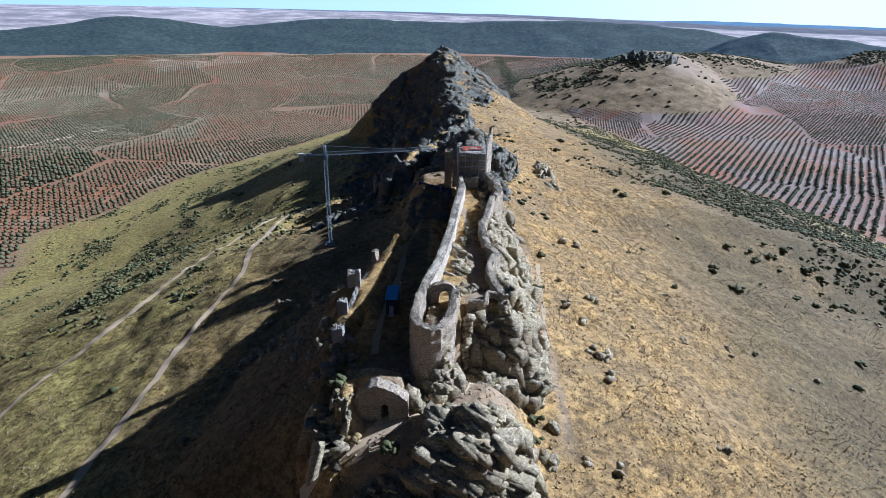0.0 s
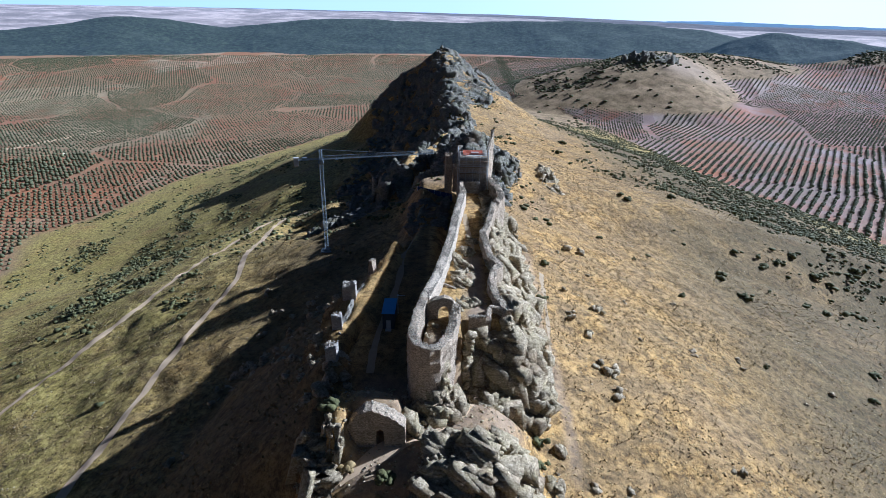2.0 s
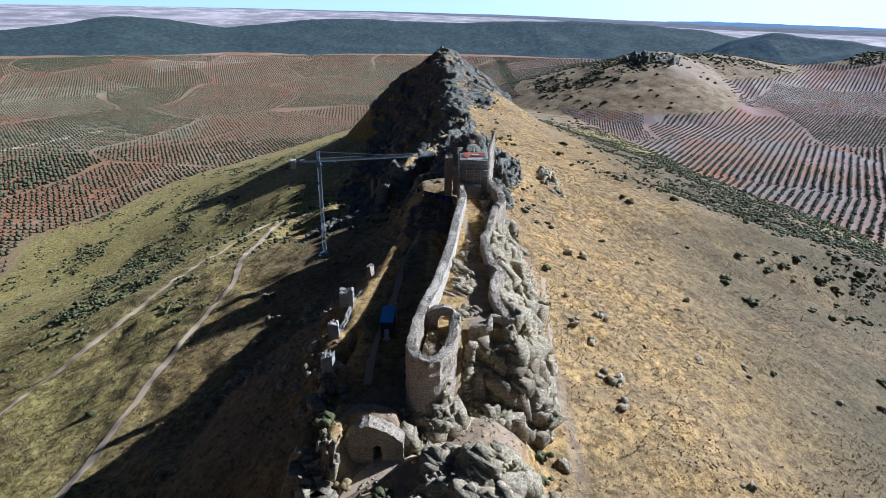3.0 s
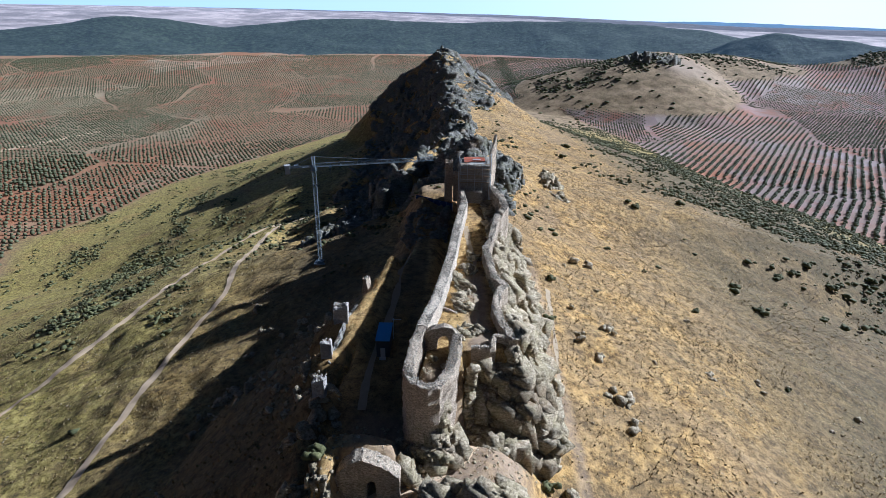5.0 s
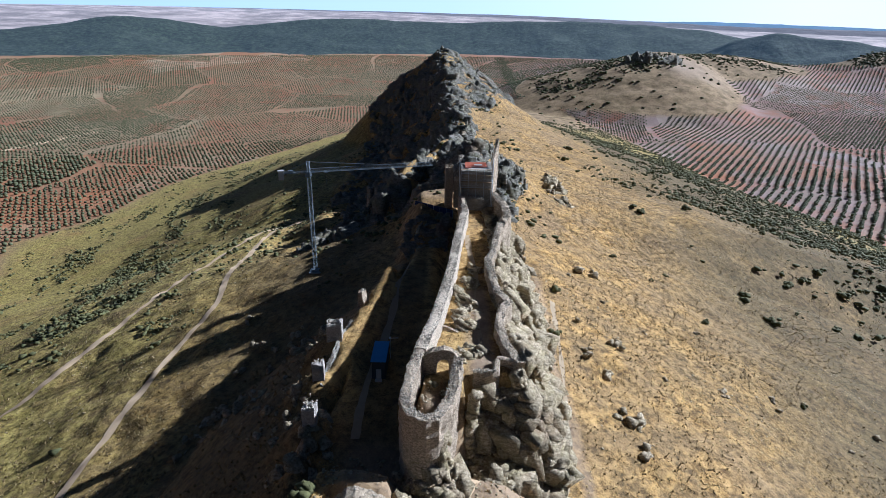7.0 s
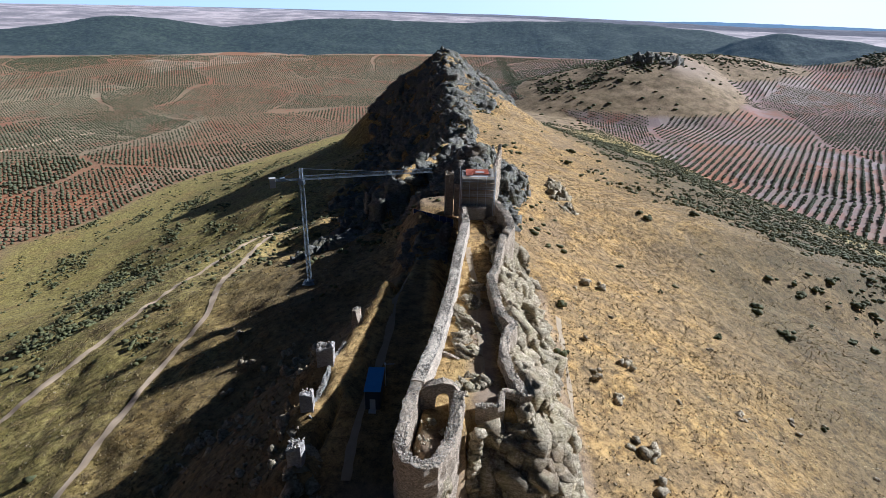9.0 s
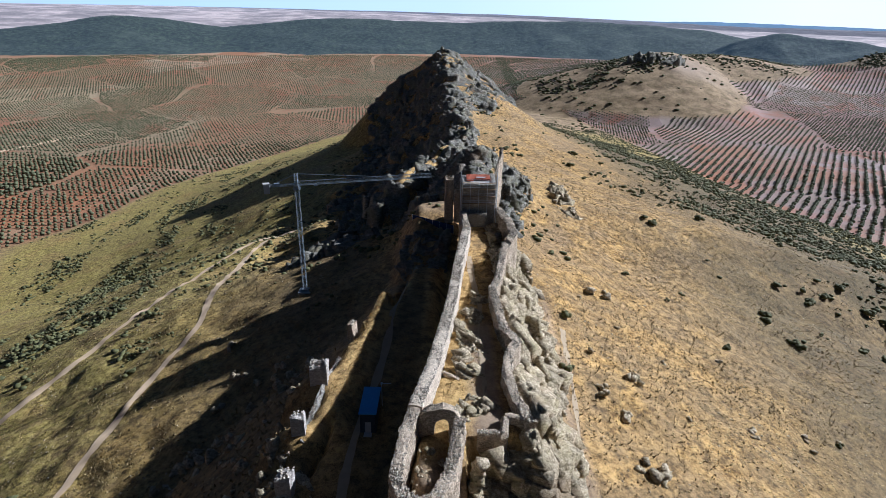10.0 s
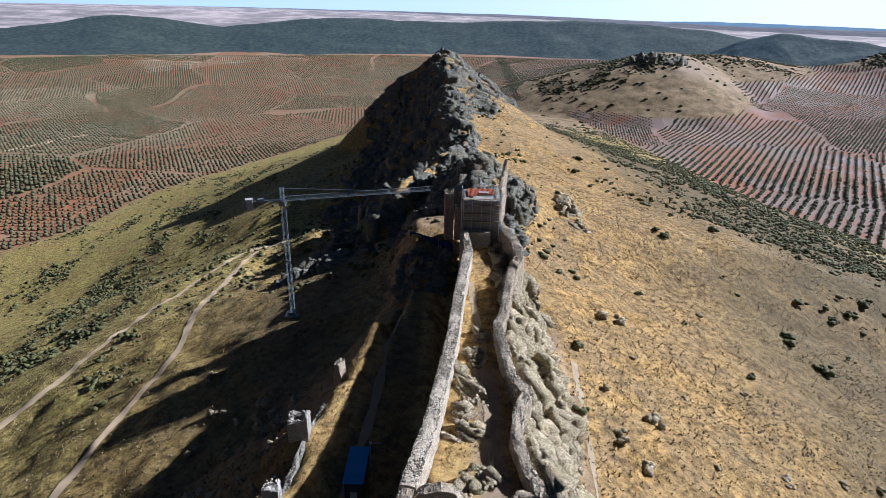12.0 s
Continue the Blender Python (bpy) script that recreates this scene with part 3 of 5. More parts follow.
def squared(gen):
    """A block split along its joints: a skewed box with a corner or two knocked off."""
    p = np.array([(a, b, c) for a in (-1, 1) for b in (-1, 1) for c in (-1, 1)], float)
    p *= gen.uniform(0.72, 1.0, p.shape)
    p[:, 0] += 0.25 * gen.normal() * p[:, 2]
    p[:, 1] += 0.25 * gen.normal() * p[:, 2]
    for k in gen.choice(8, 2, replace=False):
        p[k] *= gen.uniform(0.35, 0.8, 3)
    p = np.concatenate([p, gen.uniform(-1, 1, (3, 3)) * 0.95])
    bm = bmesh.new()
    for q in p:
        bm.verts.new(q)
    bmesh.ops.convex_hull(bm, input=bm.verts[:])
    bmesh.ops.delete(bm, geom=[v for v in bm.verts if not v.link_faces], context="VERTS")
    bmesh.ops.triangulate(bm, faces=bm.faces[:])
    bmesh.ops.recalc_face_normals(bm, faces=bm.faces[:])
    bm.verts.index_update()
    v, f = np.array([q.co for q in bm.verts]), np.array([[q.index for q in g.verts] for g in bm.faces])
    bm.free()
    return v, f


BLOCKS = [squared(HULL_GEN) for _ in range(24)]
SLAB_MESH = {}


def slab_mesh(k, mat):
    if (k, mat.name) not in SLAB_MESH:
        me = mesh_from("slab", *SLABS[k])
        me.materials.append(mat)
        SLAB_MESH[k, mat.name] = me
    return SLAB_MESH[k, mat.name]


def block_mesh(k, mat):
    if (k, mat.name, "block") not in SLAB_MESH:
        me = mesh_from("block", *BLOCKS[k])
        me.materials.append(mat)
        SLAB_MESH[k, mat.name, "block"] = me
    return SLAB_MESH[k, mat.name, "block"]


def rock_thing(name, label, base, places, sizes, dip=(0.5, -0.35, 0.35), loose=0.25, mat=None, chips=3.0, seed=0, category="rock outcrop"):
    """A crag: slabs that share one lie, give or take, with broken pieces strewn between them."""
    mat = mat or ROCK
    gen = np.random.default_rng(seed + 800)
    th = thing(name, base, label, category)
    n = len(places)
    r = turn(*(gen.normal(d, loose, n) for d in dip))
    for k in range(min(n, 300)):
        ob = new("slab", slab_mesh(int(gen.integers(len(SLABS))), mat))
        m = Matrix(r[k].tolist()).to_4x4() @ Matrix.Diagonal((*sizes[k], 1.0))
        ob.matrix_basis = Matrix.Translation(Vector(places[k]) - Vector(base)) @ m
        ob.parent = th
    if n > 300:
        tagged(part("slab_rest", scatter(SLABS, places[300:], sizes[300:], r[300:]), mat, th), kind="stuff")
    m = int(n * chips)
    if m:
        at = gen.integers(0, n, m)
        p = places[at] + gen.normal(0, 0.6, (m, 3)) * sizes[at] * np.array([[1, 1, 0.5]])
        p[:, 2] = np.maximum(p[:, 2], land(p[:, 0], p[:, 1]) - 0.05)
        s = sizes[at].mean(1)[:, None] * gen.uniform(0.14, 0.42, (m, 1)) * np.array([[1, 1.3, 0.7]])
        rr = turn(*(gen.normal(d, loose * 1.6, m) for d in dip))
        tagged(part("rubble", scatter(CHIPS, p, s, rr), mat, th, "small broken pieces of rock"), kind="stuff")
    return th


def crag_mesh(name, label, x0, x1, y0, y1, grid, mask, big, small, lift=0.4, mat=None, lie=0.5, dip=(-0.35, 0.25), seed=0, step=0.35, ragged=0.45, slabs=0, relief=1.0, block=0.0, lay=(-0.25, 0.3, -0.3), shape=(1.3, 0.85, 0.55), loose=0.16, sink=0.55):
    """One mass of fractured rock over a stretch of the land; mask(x, y) tells where it breaks the surface."""
    xs, ys = np.arange(x0, x1, grid), np.arange(y0, y1, grid)
    x, y = np.meshgrid(xs, ys)
    m = np.clip(mask(x, y) + ragged * fbm(x, y, big * 1.5, 4, seed + 60) * (mask(x, y) > 0), 0, 1)
    m = smooth(0.12, 0.45, m)
    z = land(x, y)
    gy, gx = np.gradient(z, grid)
    nor = np.stack([-gx, -gy, np.ones_like(z)], -1)
    nor /= np.linalg.norm(nor, axis=-1)[..., None]
    c, sn = math.cos(lie), math.sin(lie)
    p = np.stack([c * x + sn * y, c * y - sn * x, z], -1).reshape(-1, 3)
    p[:, 2] += 0.45 * p[:, 0]
    rough = facets3(p, big, seed, (1.3, 0.9, 0.9), loose=0.95, step=1.1 * step) + 0.75 * facets3(p, small, seed + 20, (1.25, 0.8, 0.9), loose=0.95, step=0.3, joint=0.22) + 0.55 * facets3(p, small * 0.4, seed + 30, loose=0.5, step=0.45)
    out = m * (relief * rough.reshape(z.shape) + lift) - (1 - m) * 0.9 * small
    x, y, z = x + nor[..., 0] * out, y + nor[..., 1] * out, z + nor[..., 2] * out
    n = len(xs)
    i = (np.arange(len(ys) - 1)[:, None] * n + np.arange(n - 1)[None]).ravel()
    f = np.stack([i, i + 1, i + n + 1, i + n], 1)
    f = f[(m.ravel()[f] > 0.01).any(1)]
    used = np.unique(f)
    new_id = np.zeros(x.size, int)
    new_id[used] = np.arange(len(used))
    v = np.stack([x.ravel(), y.ravel(), z.ravel()], 1)[used]
    c = ((x0 + x1) / 2, (y0 + y1) / 2)
    mat = mat or ROCK
    if not slabs:
        return solid(name, (v, new_id[f]), mat, (*c, float(land(*c))), label, "rock outcrop")
    th = thing(name, (*c, float(land(*c))), label, "rock outcrop")
    part("rock_face", (v, new_id[f]), mat, th)
    gen = np.random.default_rng(seed + 700)
    spot = np.nonzero(m.ravel() > 0.8)[0]
    block = block or 0.5 * small
    steep = np.hypot(gx, gy).ravel()[spot]
    share = np.sqrt(1 + steep**2)
    tries = gen.choice(spot, min(len(spot), slabs * 12), replace=False, p=share / share.sum())
    place = np.stack([x.ravel(), y.ravel(), z.ravel()], 1)
    taken = np.zeros((0, 3))
    for k in tries:
        if len(taken) >= slabs:
            break
        if len(taken) and np.linalg.norm(taken - place[k], axis=1).min() < 0.7 * block:
            continue
        taken = np.concatenate([taken, place[k:k + 1]])
    taken = taken[np.argsort(taken[:, 1])]
    n = len(taken)
    w = (block * (0.5 + 1.7 * gen.uniform(0, 1, n) ** 3.2))[:, None] * np.array([shape]) * gen.uniform(0.8, 1.2, (n, 3))
    r = turn(*(gen.normal(a_, loose, n) for a_ in lay))
    taken[:, 2] -= sink * w[:, 2]
    for k in range(min(n, 300)):
        ob = new("slab", block_mesh(int(gen.integers(len(BLOCKS))), mat))
        ob.matrix_basis = Matrix.Translation(Vector(taken[k].tolist()) - th.location) @ Matrix(r[k].tolist()).to_4x4() @ Matrix.Diagonal((*w[k].tolist(), 1))
        ob.parent = th
    if n > 300:
        rest = []
        for j in range(len(BLOCKS)):
            sel = np.arange(300, n)[j::len(BLOCKS)]
            if len(sel):
                rest.append(scatter([BLOCKS[j]], taken[sel], w[sel], r[sel], np.zeros(len(sel), int)))
        off = np.cumsum([0] + [len(v) for v, f in rest])
        tagged(part("slab_rest", (np.concatenate([v for v, f in rest]), np.concatenate([f + o for (v, f), o in zip(rest, off)])), mat, th), kind="stuff")
    return th


def ruin_wall(pts, thick, base, ragged=0.3, rough=0.12, step=0.7, seed=0, closed=False):
    """A thick wall along plan points (x, y, top), from base up, with a broken top and uneven faces."""
    pts = np.array(pts, float)
    if closed:
        pts = np.concatenate([pts, pts[:1]])
    seg = np.hypot(*np.diff(pts[:, :2], axis=0).T)
    run = np.r_[0, np.cumsum(seg)]
    n = max(3, int(run[-1] / step) + 1)
    s = np.linspace(0, run[-1], n)
    c = np.stack([np.interp(s, run, pts[:, k]) for k in range(3)], 1)
    tan = np.gradient(c[:, :2], axis=0)
    if closed:
        tan[0] = tan[-1] = c[1, :2] - c[-2, :2]
    tan /= np.linalg.norm(tan, axis=1)[:, None]
    nor = np.stack([tan[:, 1], -tan[:, 0]], 1)
    b = np.interp(s, run, np.broadcast_to(np.asarray(base, float), len(pts)))
    t = np.interp(s, run, np.broadcast_to(np.asarray(thick, float), len(pts)))
    nz = max(3, int((c[:, 2] - b).max() / 0.9))
    lat = [(-0.5, k / nz) for k in range(nz + 1)] + [(-0.17, 1), (0.17, 1)] + [(0.5, k / nz) for k in range(nz, -1, -1)]
    gen = np.random.default_rng(seed + 100)
    verts = np.zeros((n, len(lat), 3))
    for k, (o, h) in enumerate(lat):
        jit = gen.normal(0, rough, n)
        side = np.sign(o) if abs(o) > 0.4 else 0.0
        batter = 1 + 0.12 * (1 - h)
        off = o * t * batter + jit * abs(side)
        z = b + (c[:, 2] - b) * h
        if h > 0.99:
            z = z + ragged * (2.2 * fbm(s + 50.0 * seed, s * 0 + 3.0 * o, 3.0, 3, seed)) - (0.12 if abs(o) > 0.4 else 0)
        verts[:, k, 0], verts[:, k, 1], verts[:, k, 2] = c[:, 0] + nor[:, 0] * off, c[:, 1] + nor[:, 1] * off, z
    m = len(lat)
    faces = []
    for i in range(n - 1):
        for k in range(m - 1):
            a = i * m + k
            faces.append((a, a + m, a + m + 1, a + 1))
    if not closed:
        faces += [tuple(range(m))[::-1], tuple((n - 1) * m + k for k in range(m))]
        faces = [f[::-1] if len(f) == 4 else f[::-1] for f in faces]
    tops = np.stack([c[:, 0], c[:, 1], c[:, 2]], 1)
    return (verts.reshape(-1, 3), faces), (tops, nor, t)


STONES = [chunk(BALL1, 8, 0.5, 0.05) for _ in range(8)]


def capping(tops, nor, thick, per_m2=18.0, size=0.12):
    """Loose stones bedded on a broken wall top."""
    run = np.hypot(*np.diff(tops[:, :2], axis=0).T).sum()
    n = int(run * thick.mean() * per_m2)
    at = rng.uniform(0, len(tops) - 1.001, n)
    i, u = at.astype(int), (at % 1)[:, None]
    p = tops[i] * (1 - u) + tops[i + 1] * u
    off = rng.uniform(-0.48, 0.48, n) * thick[i]
    p[:, 0] += nor[i, 0] * off
    p[:, 1] += nor[i, 1] * off
    p[:, 2] += rng.uniform(-0.12, 0.04, n)
    sz = rng.uniform(0.6, 1.5, (n, 1)) * size * np.array([[1.2, 0.9, 0.7]])
    return scatter(STONES, p, sz, turn(rng.normal(0, 0.3, n), rng.normal(0, 0.3, n), rng.uniform(0, 6.3, n)))


def wall_thing(name, label, pts, thick, base, ragged=0.3, seed=0, category="ruined wall", rough=0.12, closed=False, caps=True, mat=None):
    geo, (tops, nor, t) = ruin_wall(pts, thick, base, ragged, rough, seed=seed, closed=closed)
    low = float(np.min(base))
    th = thing(name, (float(np.mean([p[0] for p in pts])), float(np.mean([p[1] for p in pts])), low), label, category)
    part("masonry", geo, mat or MASONRY, th)
    if caps:
        tagged(part("capping", capping(tops, nor, t), CAPPING, th, "loose pale rubble along the broken top"), kind="stuff")
    return th


# degrees to the right of straight ahead, height of the skyline
HILL_CREST = [(-41.4, 49), (-36.5, 55), (-32.8, 71), (-29.1, 100), (-24.5, 91), (-20.0, 64), (-16.1, 80), (-11.1, 100), (-5.9, 97), (0.5, 93), (10.9, 105), (14.9, 104), (20.7, 90), (24.0, 79), (26.7, 51), (36.1, 33)]
HILL_EAST = [(21.2, -1), (25.0, 65), (28.2, 93), (31.5, 80), (33.5, 76), (36.0, 61), (40.4, 62)]
RANGE_CREST = [(-4.8, 42), (3.1, 83), (10.9, 90), (15.9, 79), (22.9, 91), (29.3, 85), (35.7, 76), (41.6, 60)]


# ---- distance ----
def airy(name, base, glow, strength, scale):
    """Far land whose added glow stands in for blue air haze."""
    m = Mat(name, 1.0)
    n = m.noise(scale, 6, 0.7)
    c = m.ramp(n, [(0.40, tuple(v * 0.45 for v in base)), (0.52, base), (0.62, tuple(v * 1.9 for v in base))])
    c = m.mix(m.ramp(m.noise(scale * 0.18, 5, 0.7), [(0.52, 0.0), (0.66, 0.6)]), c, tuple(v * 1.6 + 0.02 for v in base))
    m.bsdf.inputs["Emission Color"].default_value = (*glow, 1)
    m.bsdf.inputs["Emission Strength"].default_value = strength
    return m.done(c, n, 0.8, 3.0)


# bluish emission gives the dark hills the pallor of distance
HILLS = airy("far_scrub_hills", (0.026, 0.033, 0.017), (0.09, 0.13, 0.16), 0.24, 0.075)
# haze over plain and range is put into their colours and emission
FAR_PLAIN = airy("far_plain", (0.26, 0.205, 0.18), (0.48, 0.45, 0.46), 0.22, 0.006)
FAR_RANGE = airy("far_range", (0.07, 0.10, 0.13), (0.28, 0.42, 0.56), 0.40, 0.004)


def hill_strip(name, crest, near, top, back, mat, label, relief=8.0, foot=0.0, seed=5):
    """A range of hills seen from afar: crest gives degrees to the right and height over the plain."""
    az = np.radians(np.linspace(crest[0][0], crest[-1][0], 300))
    h = np.interp(np.degrees(az), [c[0] for c in crest], [c[1] for c in crest])
    k = np.ones(9) / 9
    h = np.convolve(np.pad(h, 4, mode="edge"), k, mode="valid")
    rows = []
    for u in np.linspace(0, 1, 26):
        rows.append((near + (top - near) * u, u))
    for u in np.linspace(0.1, 1, 8):
        rows.append((top + (back - top) * u, 1 - u))
    vs = []
    for r, u in rows:
        r = r + np.clip(1 - 3 * u, 0, 1) * 150 * fbm(az * 40, az * 0, 2.2, 3, seed + 30) * (r < top)
        x, y = r * np.sin(az), r * np.cos(az)
        rise = u * 0.8 + 0.2 * u * u
        z = foot + rise * (h - foot) + np.sin(np.pi * min(u, 0.93)) * relief * 2 * fbm(x, y, 220, 5, seed, True) + u * relief * 0.6 * fbm(x, y, 90, 4, seed + 3)
        vs.append(np.stack([x, y, z], 1))
    n = len(az)
    i = (np.arange(len(rows) - 1)[:, None] * n + np.arange(n - 1)[None]).ravel()
    faces = np.stack([i, i + 1, i + n + 1, i + n], 1)
    return solid(name, (np.concatenate(vs), faces), mat, (0, 0, 0), label, "hills", kind="structure", flat=False)


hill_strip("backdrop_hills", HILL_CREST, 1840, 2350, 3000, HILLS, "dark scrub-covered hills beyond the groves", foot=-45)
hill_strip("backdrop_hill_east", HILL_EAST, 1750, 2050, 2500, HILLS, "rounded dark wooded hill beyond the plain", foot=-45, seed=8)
hill_strip("backdrop_range", RANGE_CREST, 4300, 4600, 4850, FAR_RANGE, "mountain range on the horizon, tinted pale blue by haze in its colour", relief=6.0, foot=20, seed=12)


def far_country():
    az = np.radians(np.linspace(-52, 52, 200))
    r = np.linspace(2450, 4860, 40)
    a, b = np.meshgrid(az, r)
    x, y = b * np.sin(a), b * np.cos(a)
    z = land(x, y) + 4.0
    n = len(az)
    i = (np.arange(len(r) - 1)[:, None] * n + np.arange(n - 1)[None]).ravel()
    faces = np.stack([i, i + 1, i + n + 1, i + n], 1)
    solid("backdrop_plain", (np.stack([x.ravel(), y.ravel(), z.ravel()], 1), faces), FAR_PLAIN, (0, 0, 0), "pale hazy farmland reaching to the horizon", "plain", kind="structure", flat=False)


far_country()


def sky_backdrop():
    """Bright hazy sky low over the horizon."""
    m = Mat("horizon_sky", 1.0)
    m.bsdf.inputs["Base Color"].default_value = (0, 0, 0, 1)
    m.bsdf.inputs["Specular IOR Level"].default_value = 0.0
    sep = m.t.nodes.new("ShaderNodeSeparateXYZ")
    m.link(m.co, sep.inputs[0])
    c = m.ramp(m.maths("MULTIPLY_ADD", sep.outputs[0], 1 / 7000, 0.5), [(0.0, (0.50, 0.66, 0.90)), (0.5, (0.66, 0.78, 0.94)), (0.85, (0.95, 0.97, 1.0))])
    m.link(c, m.bsdf.inputs["Emission Color"])
    m.bsdf.inputs["Emission Strength"].default_value = 0.74
    az = np.radians(np.linspace(-56, 56, 60))
    zs = np.array([60.0, 200, 400, 700])
    a, z = np.meshgrid(az, zs)
    n = len(az)
    i = (np.arange(len(zs) - 1)[:, None] * n + np.arange(n - 1)[None]).ravel()
    v = np.stack([4890 * np.sin(a).ravel(), 4890 * np.cos(a).ravel(), z.ravel()], 1)
    solid("backdrop_sky", (v, np.stack([i, i + 1, i + n + 1, i + n], 1)), m.mat, (0, 0, 0), "pale bright hazy sky over the horizon", "sky", kind="structure", flat=False)


sky_backdrop()


# ---- tracks ----
def strip(pts, width, lift=0.12, wob=0.25, seed=0):
    """A worn track laid on the land along plan points."""
    pts = np.array(pts, float)
    run = np.r_[0, np.cumsum(np.hypot(*np.diff(pts, axis=0).T))]
    s = np.linspace(0, run[-1], int(run[-1] / 1.2) + 2)
    sm = run[-1] / len(pts) * 0.35
    c = sum(np.stack([np.interp(np.clip(s + o, 0, run[-1]), run, pts[:, k]) for k in range(2)], 1) for o in (-sm, -sm / 2, 0, sm / 2, sm)) / 5
    t = np.gradient(c, axis=0)
    t /= np.linalg.norm(t, axis=1)[:, None]
    nor = np.stack([t[:, 1], -t[:, 0]], 1)
    w = width * (1 + wob * 2 * fbm(s, s * 0, 9.0, 3, seed))
    lat = np.linspace(-0.5, 0.5, 5)
    v = []
    for o in lat:
        p = c + nor * (o * w + wob * 0.5 * fbm(s, s * 0 + 40 * o, 3.0, 2, seed + 5))[:, None]
        v.append(np.stack([p[:, 0], p[:, 1], land(p[:, 0], p[:, 1]) + lift], 1))
    v = np.stack(v, 1).reshape(-1, 3)
    n, m = len(s), len(lat)
    i = (np.arange(n - 1)[:, None] * m + np.arange(m - 1)[None]).ravel()
    return v, np.stack([i, i + 1, i + m + 1, i + m], 1)


OUTER = [(-127, 95), (-123, 126), (-119, 146), (-112, 166), (-103, 189), (-99, 238), (-94, 282), (-88, 308)]
INNER = [(-80, 60), (-78.4, 89), (-76.8, 110), (-76.4, 131), (-75, 149), (-71.5, 168), (-70.5, 182), (-76, 204), (-82, 243), (-85, 278), (-83, 304)]
for pts, w, lab, sd in ((OUTER, 2.4, "pale dirt track along the dry hillside", 1), (INNER, 2.3, "rutted reddish dirt track below the castle", 2),
                        ([(-97, 300), (-90, 307), (-80, 309), (-74, 306)], 7.0, "bare earth turning place at the head of the tracks", 3),
                        ([(5.8, 160), (6.3, 146), (7.4, 134), (6.3, 124), (6.6, 116), (6.6, 108), (6.4, 102)], 1.0, "trodden path inside the upper ward", 5),
                        ([(-650, 640), (-616, 714), (-603, 756), (-575, 832), (-543, 916)], 11.0, "pale sandy farm road between the groves", 7),
                        ([(-23, 69), (-17.5, 70.8), (-13, 73.0), (-8.6, 76.4), (-5.0, 78.6), (-0.6, 81.0), (3.4, 84.8), (5.2, 88.0)], 1.9, "pale trodden path climbing between the rocks", 8),
                        ([(28.3, 154.6), (27.2, 142.8), (26.5, 133.1), (25.3, 120.8), (23.8, 110.2), (22.0, 100.0), (20.4, 92.7)], 0.8, "narrow foot path worn below the crag", 9),
                        ([(-9, 160), (-10.5, 148), (-10.5, 130), (-11.5, 118), (-13, 104), (-13, 92)], 1.2, "shaded track in the lower ward", 6)):
    solid("road", strip(pts, w, 0.12 if w > 2 else 0.07, 0.25 if w > 2 else 0.6, seed=sd), TRACK if w > 1.5 else FOOTWAY, (0, 0, 0), lab, "track", kind="structure", flat=False)


# ---- rock ----
def outcrop(name, label, cx, cy, rx, ry, height, n, size, mat=None, dip=(0.5, -0.35, 0.35), loose=0.3, seed=0, chips=3.0, flat=0.6):
    """A craggy heap of tilted slabs standing out of the land."""
    gen = np.random.default_rng(seed + 900)
    a, r = gen.uniform(0, 6.283, n), np.sqrt(gen.uniform(0, 1, n))
    x, y = cx + rx * r * np.cos(a), cy + ry * r * np.sin(a)
    z = land(x, y) + height * (1 - r**1.6) * gen.uniform(0.25, 1.0, n)
    s = size * gen.uniform(0.4, 1.3, (n, 1)) * np.array([[1.0, 1.5, flat]])
    base = (cx, cy, float(land(cx, cy)))
    return rock_thing(name, label, base, np.stack([x, y, z - s[:, 0] * 0.2], 1), s, dip, loose, mat, chips, seed)


def oval(cx, cy, rx, ry, soft=1.0):
    return lambda x, y: np.clip((1 - np.hypot((x - cx) / rx, (y - cy) / ry)) * soft * 2, 0, 1)


for k, (y0, y1) in enumerate(((96, 122), (120, 150), (148, 188))):
    crag_mesh("castle_crag", "pale grey fractured quartzite crag below the castle wall", 9, 28, y0 - 2, y1 + 2, 0.19,
              lambda x, y: band(x, 11.5, 21.2 + 3.5 * fbm(y, y * 0, 12, 3, 91), 1.2) * band(y, y0, y1, 1.2), 4.8, 1.5, 0.5, relief=0.55, seed=1 + 3 * k, ragged=0.15, slabs=620, lie=0.2, block=1.05, lay=(0.0, 0.28, 0.3), shape=(0.8, 1.4, 1.15), loose=0.16)
crag_mesh("bastion_crag", "grey and brown cliff of broken slabs under the bastion", 0, 27, 81, 101, 0.19, lambda x, y: band(x, 6.0, 20, 0.8) * band(y, 88.0 + 0.35 * np.clip(x - 9, 0, 12), 98.0 + 3.0 * smooth(12, 15, x), 1.0), 4.2, 1.4, 0.5, relief=0.5, seed=2, ragged=0.0, slabs=600, lie=0.1, block=1.0, lay=(0.05, 0.1, -0.25), shape=(1.15, 0.9, 1.4), loose=0.10)
crag_mesh("front_crag", "jagged grey-green slabs of rock before the castle", -11, 19, 57, 85, 0.18, oval(6.0, 70.2, 9.8, 10.2, 1.8), 3.8, 1.25, 0.6, relief=0.5, seed=3, ragged=0.15, slabs=560, lie=0.15, block=0.95, lay=(-0.12, 0.28, -0.35), shape=(1.4, 0.9, 0.6), loose=0.12)
crag_mesh("left_crag", "pale upright slabs of rock below the ruined gate wall", -25, -12, 68, 82, 0.19, oval(-18.0, 73.6, 3.4, 4.0, 1.8), 2.6, 1.0, 0.6, seed=4, slabs=60, ragged=0.2, block=0.95, lay=(-0.2, 0.2, 0.4), shape=(0.7, 0.8, 1.5))
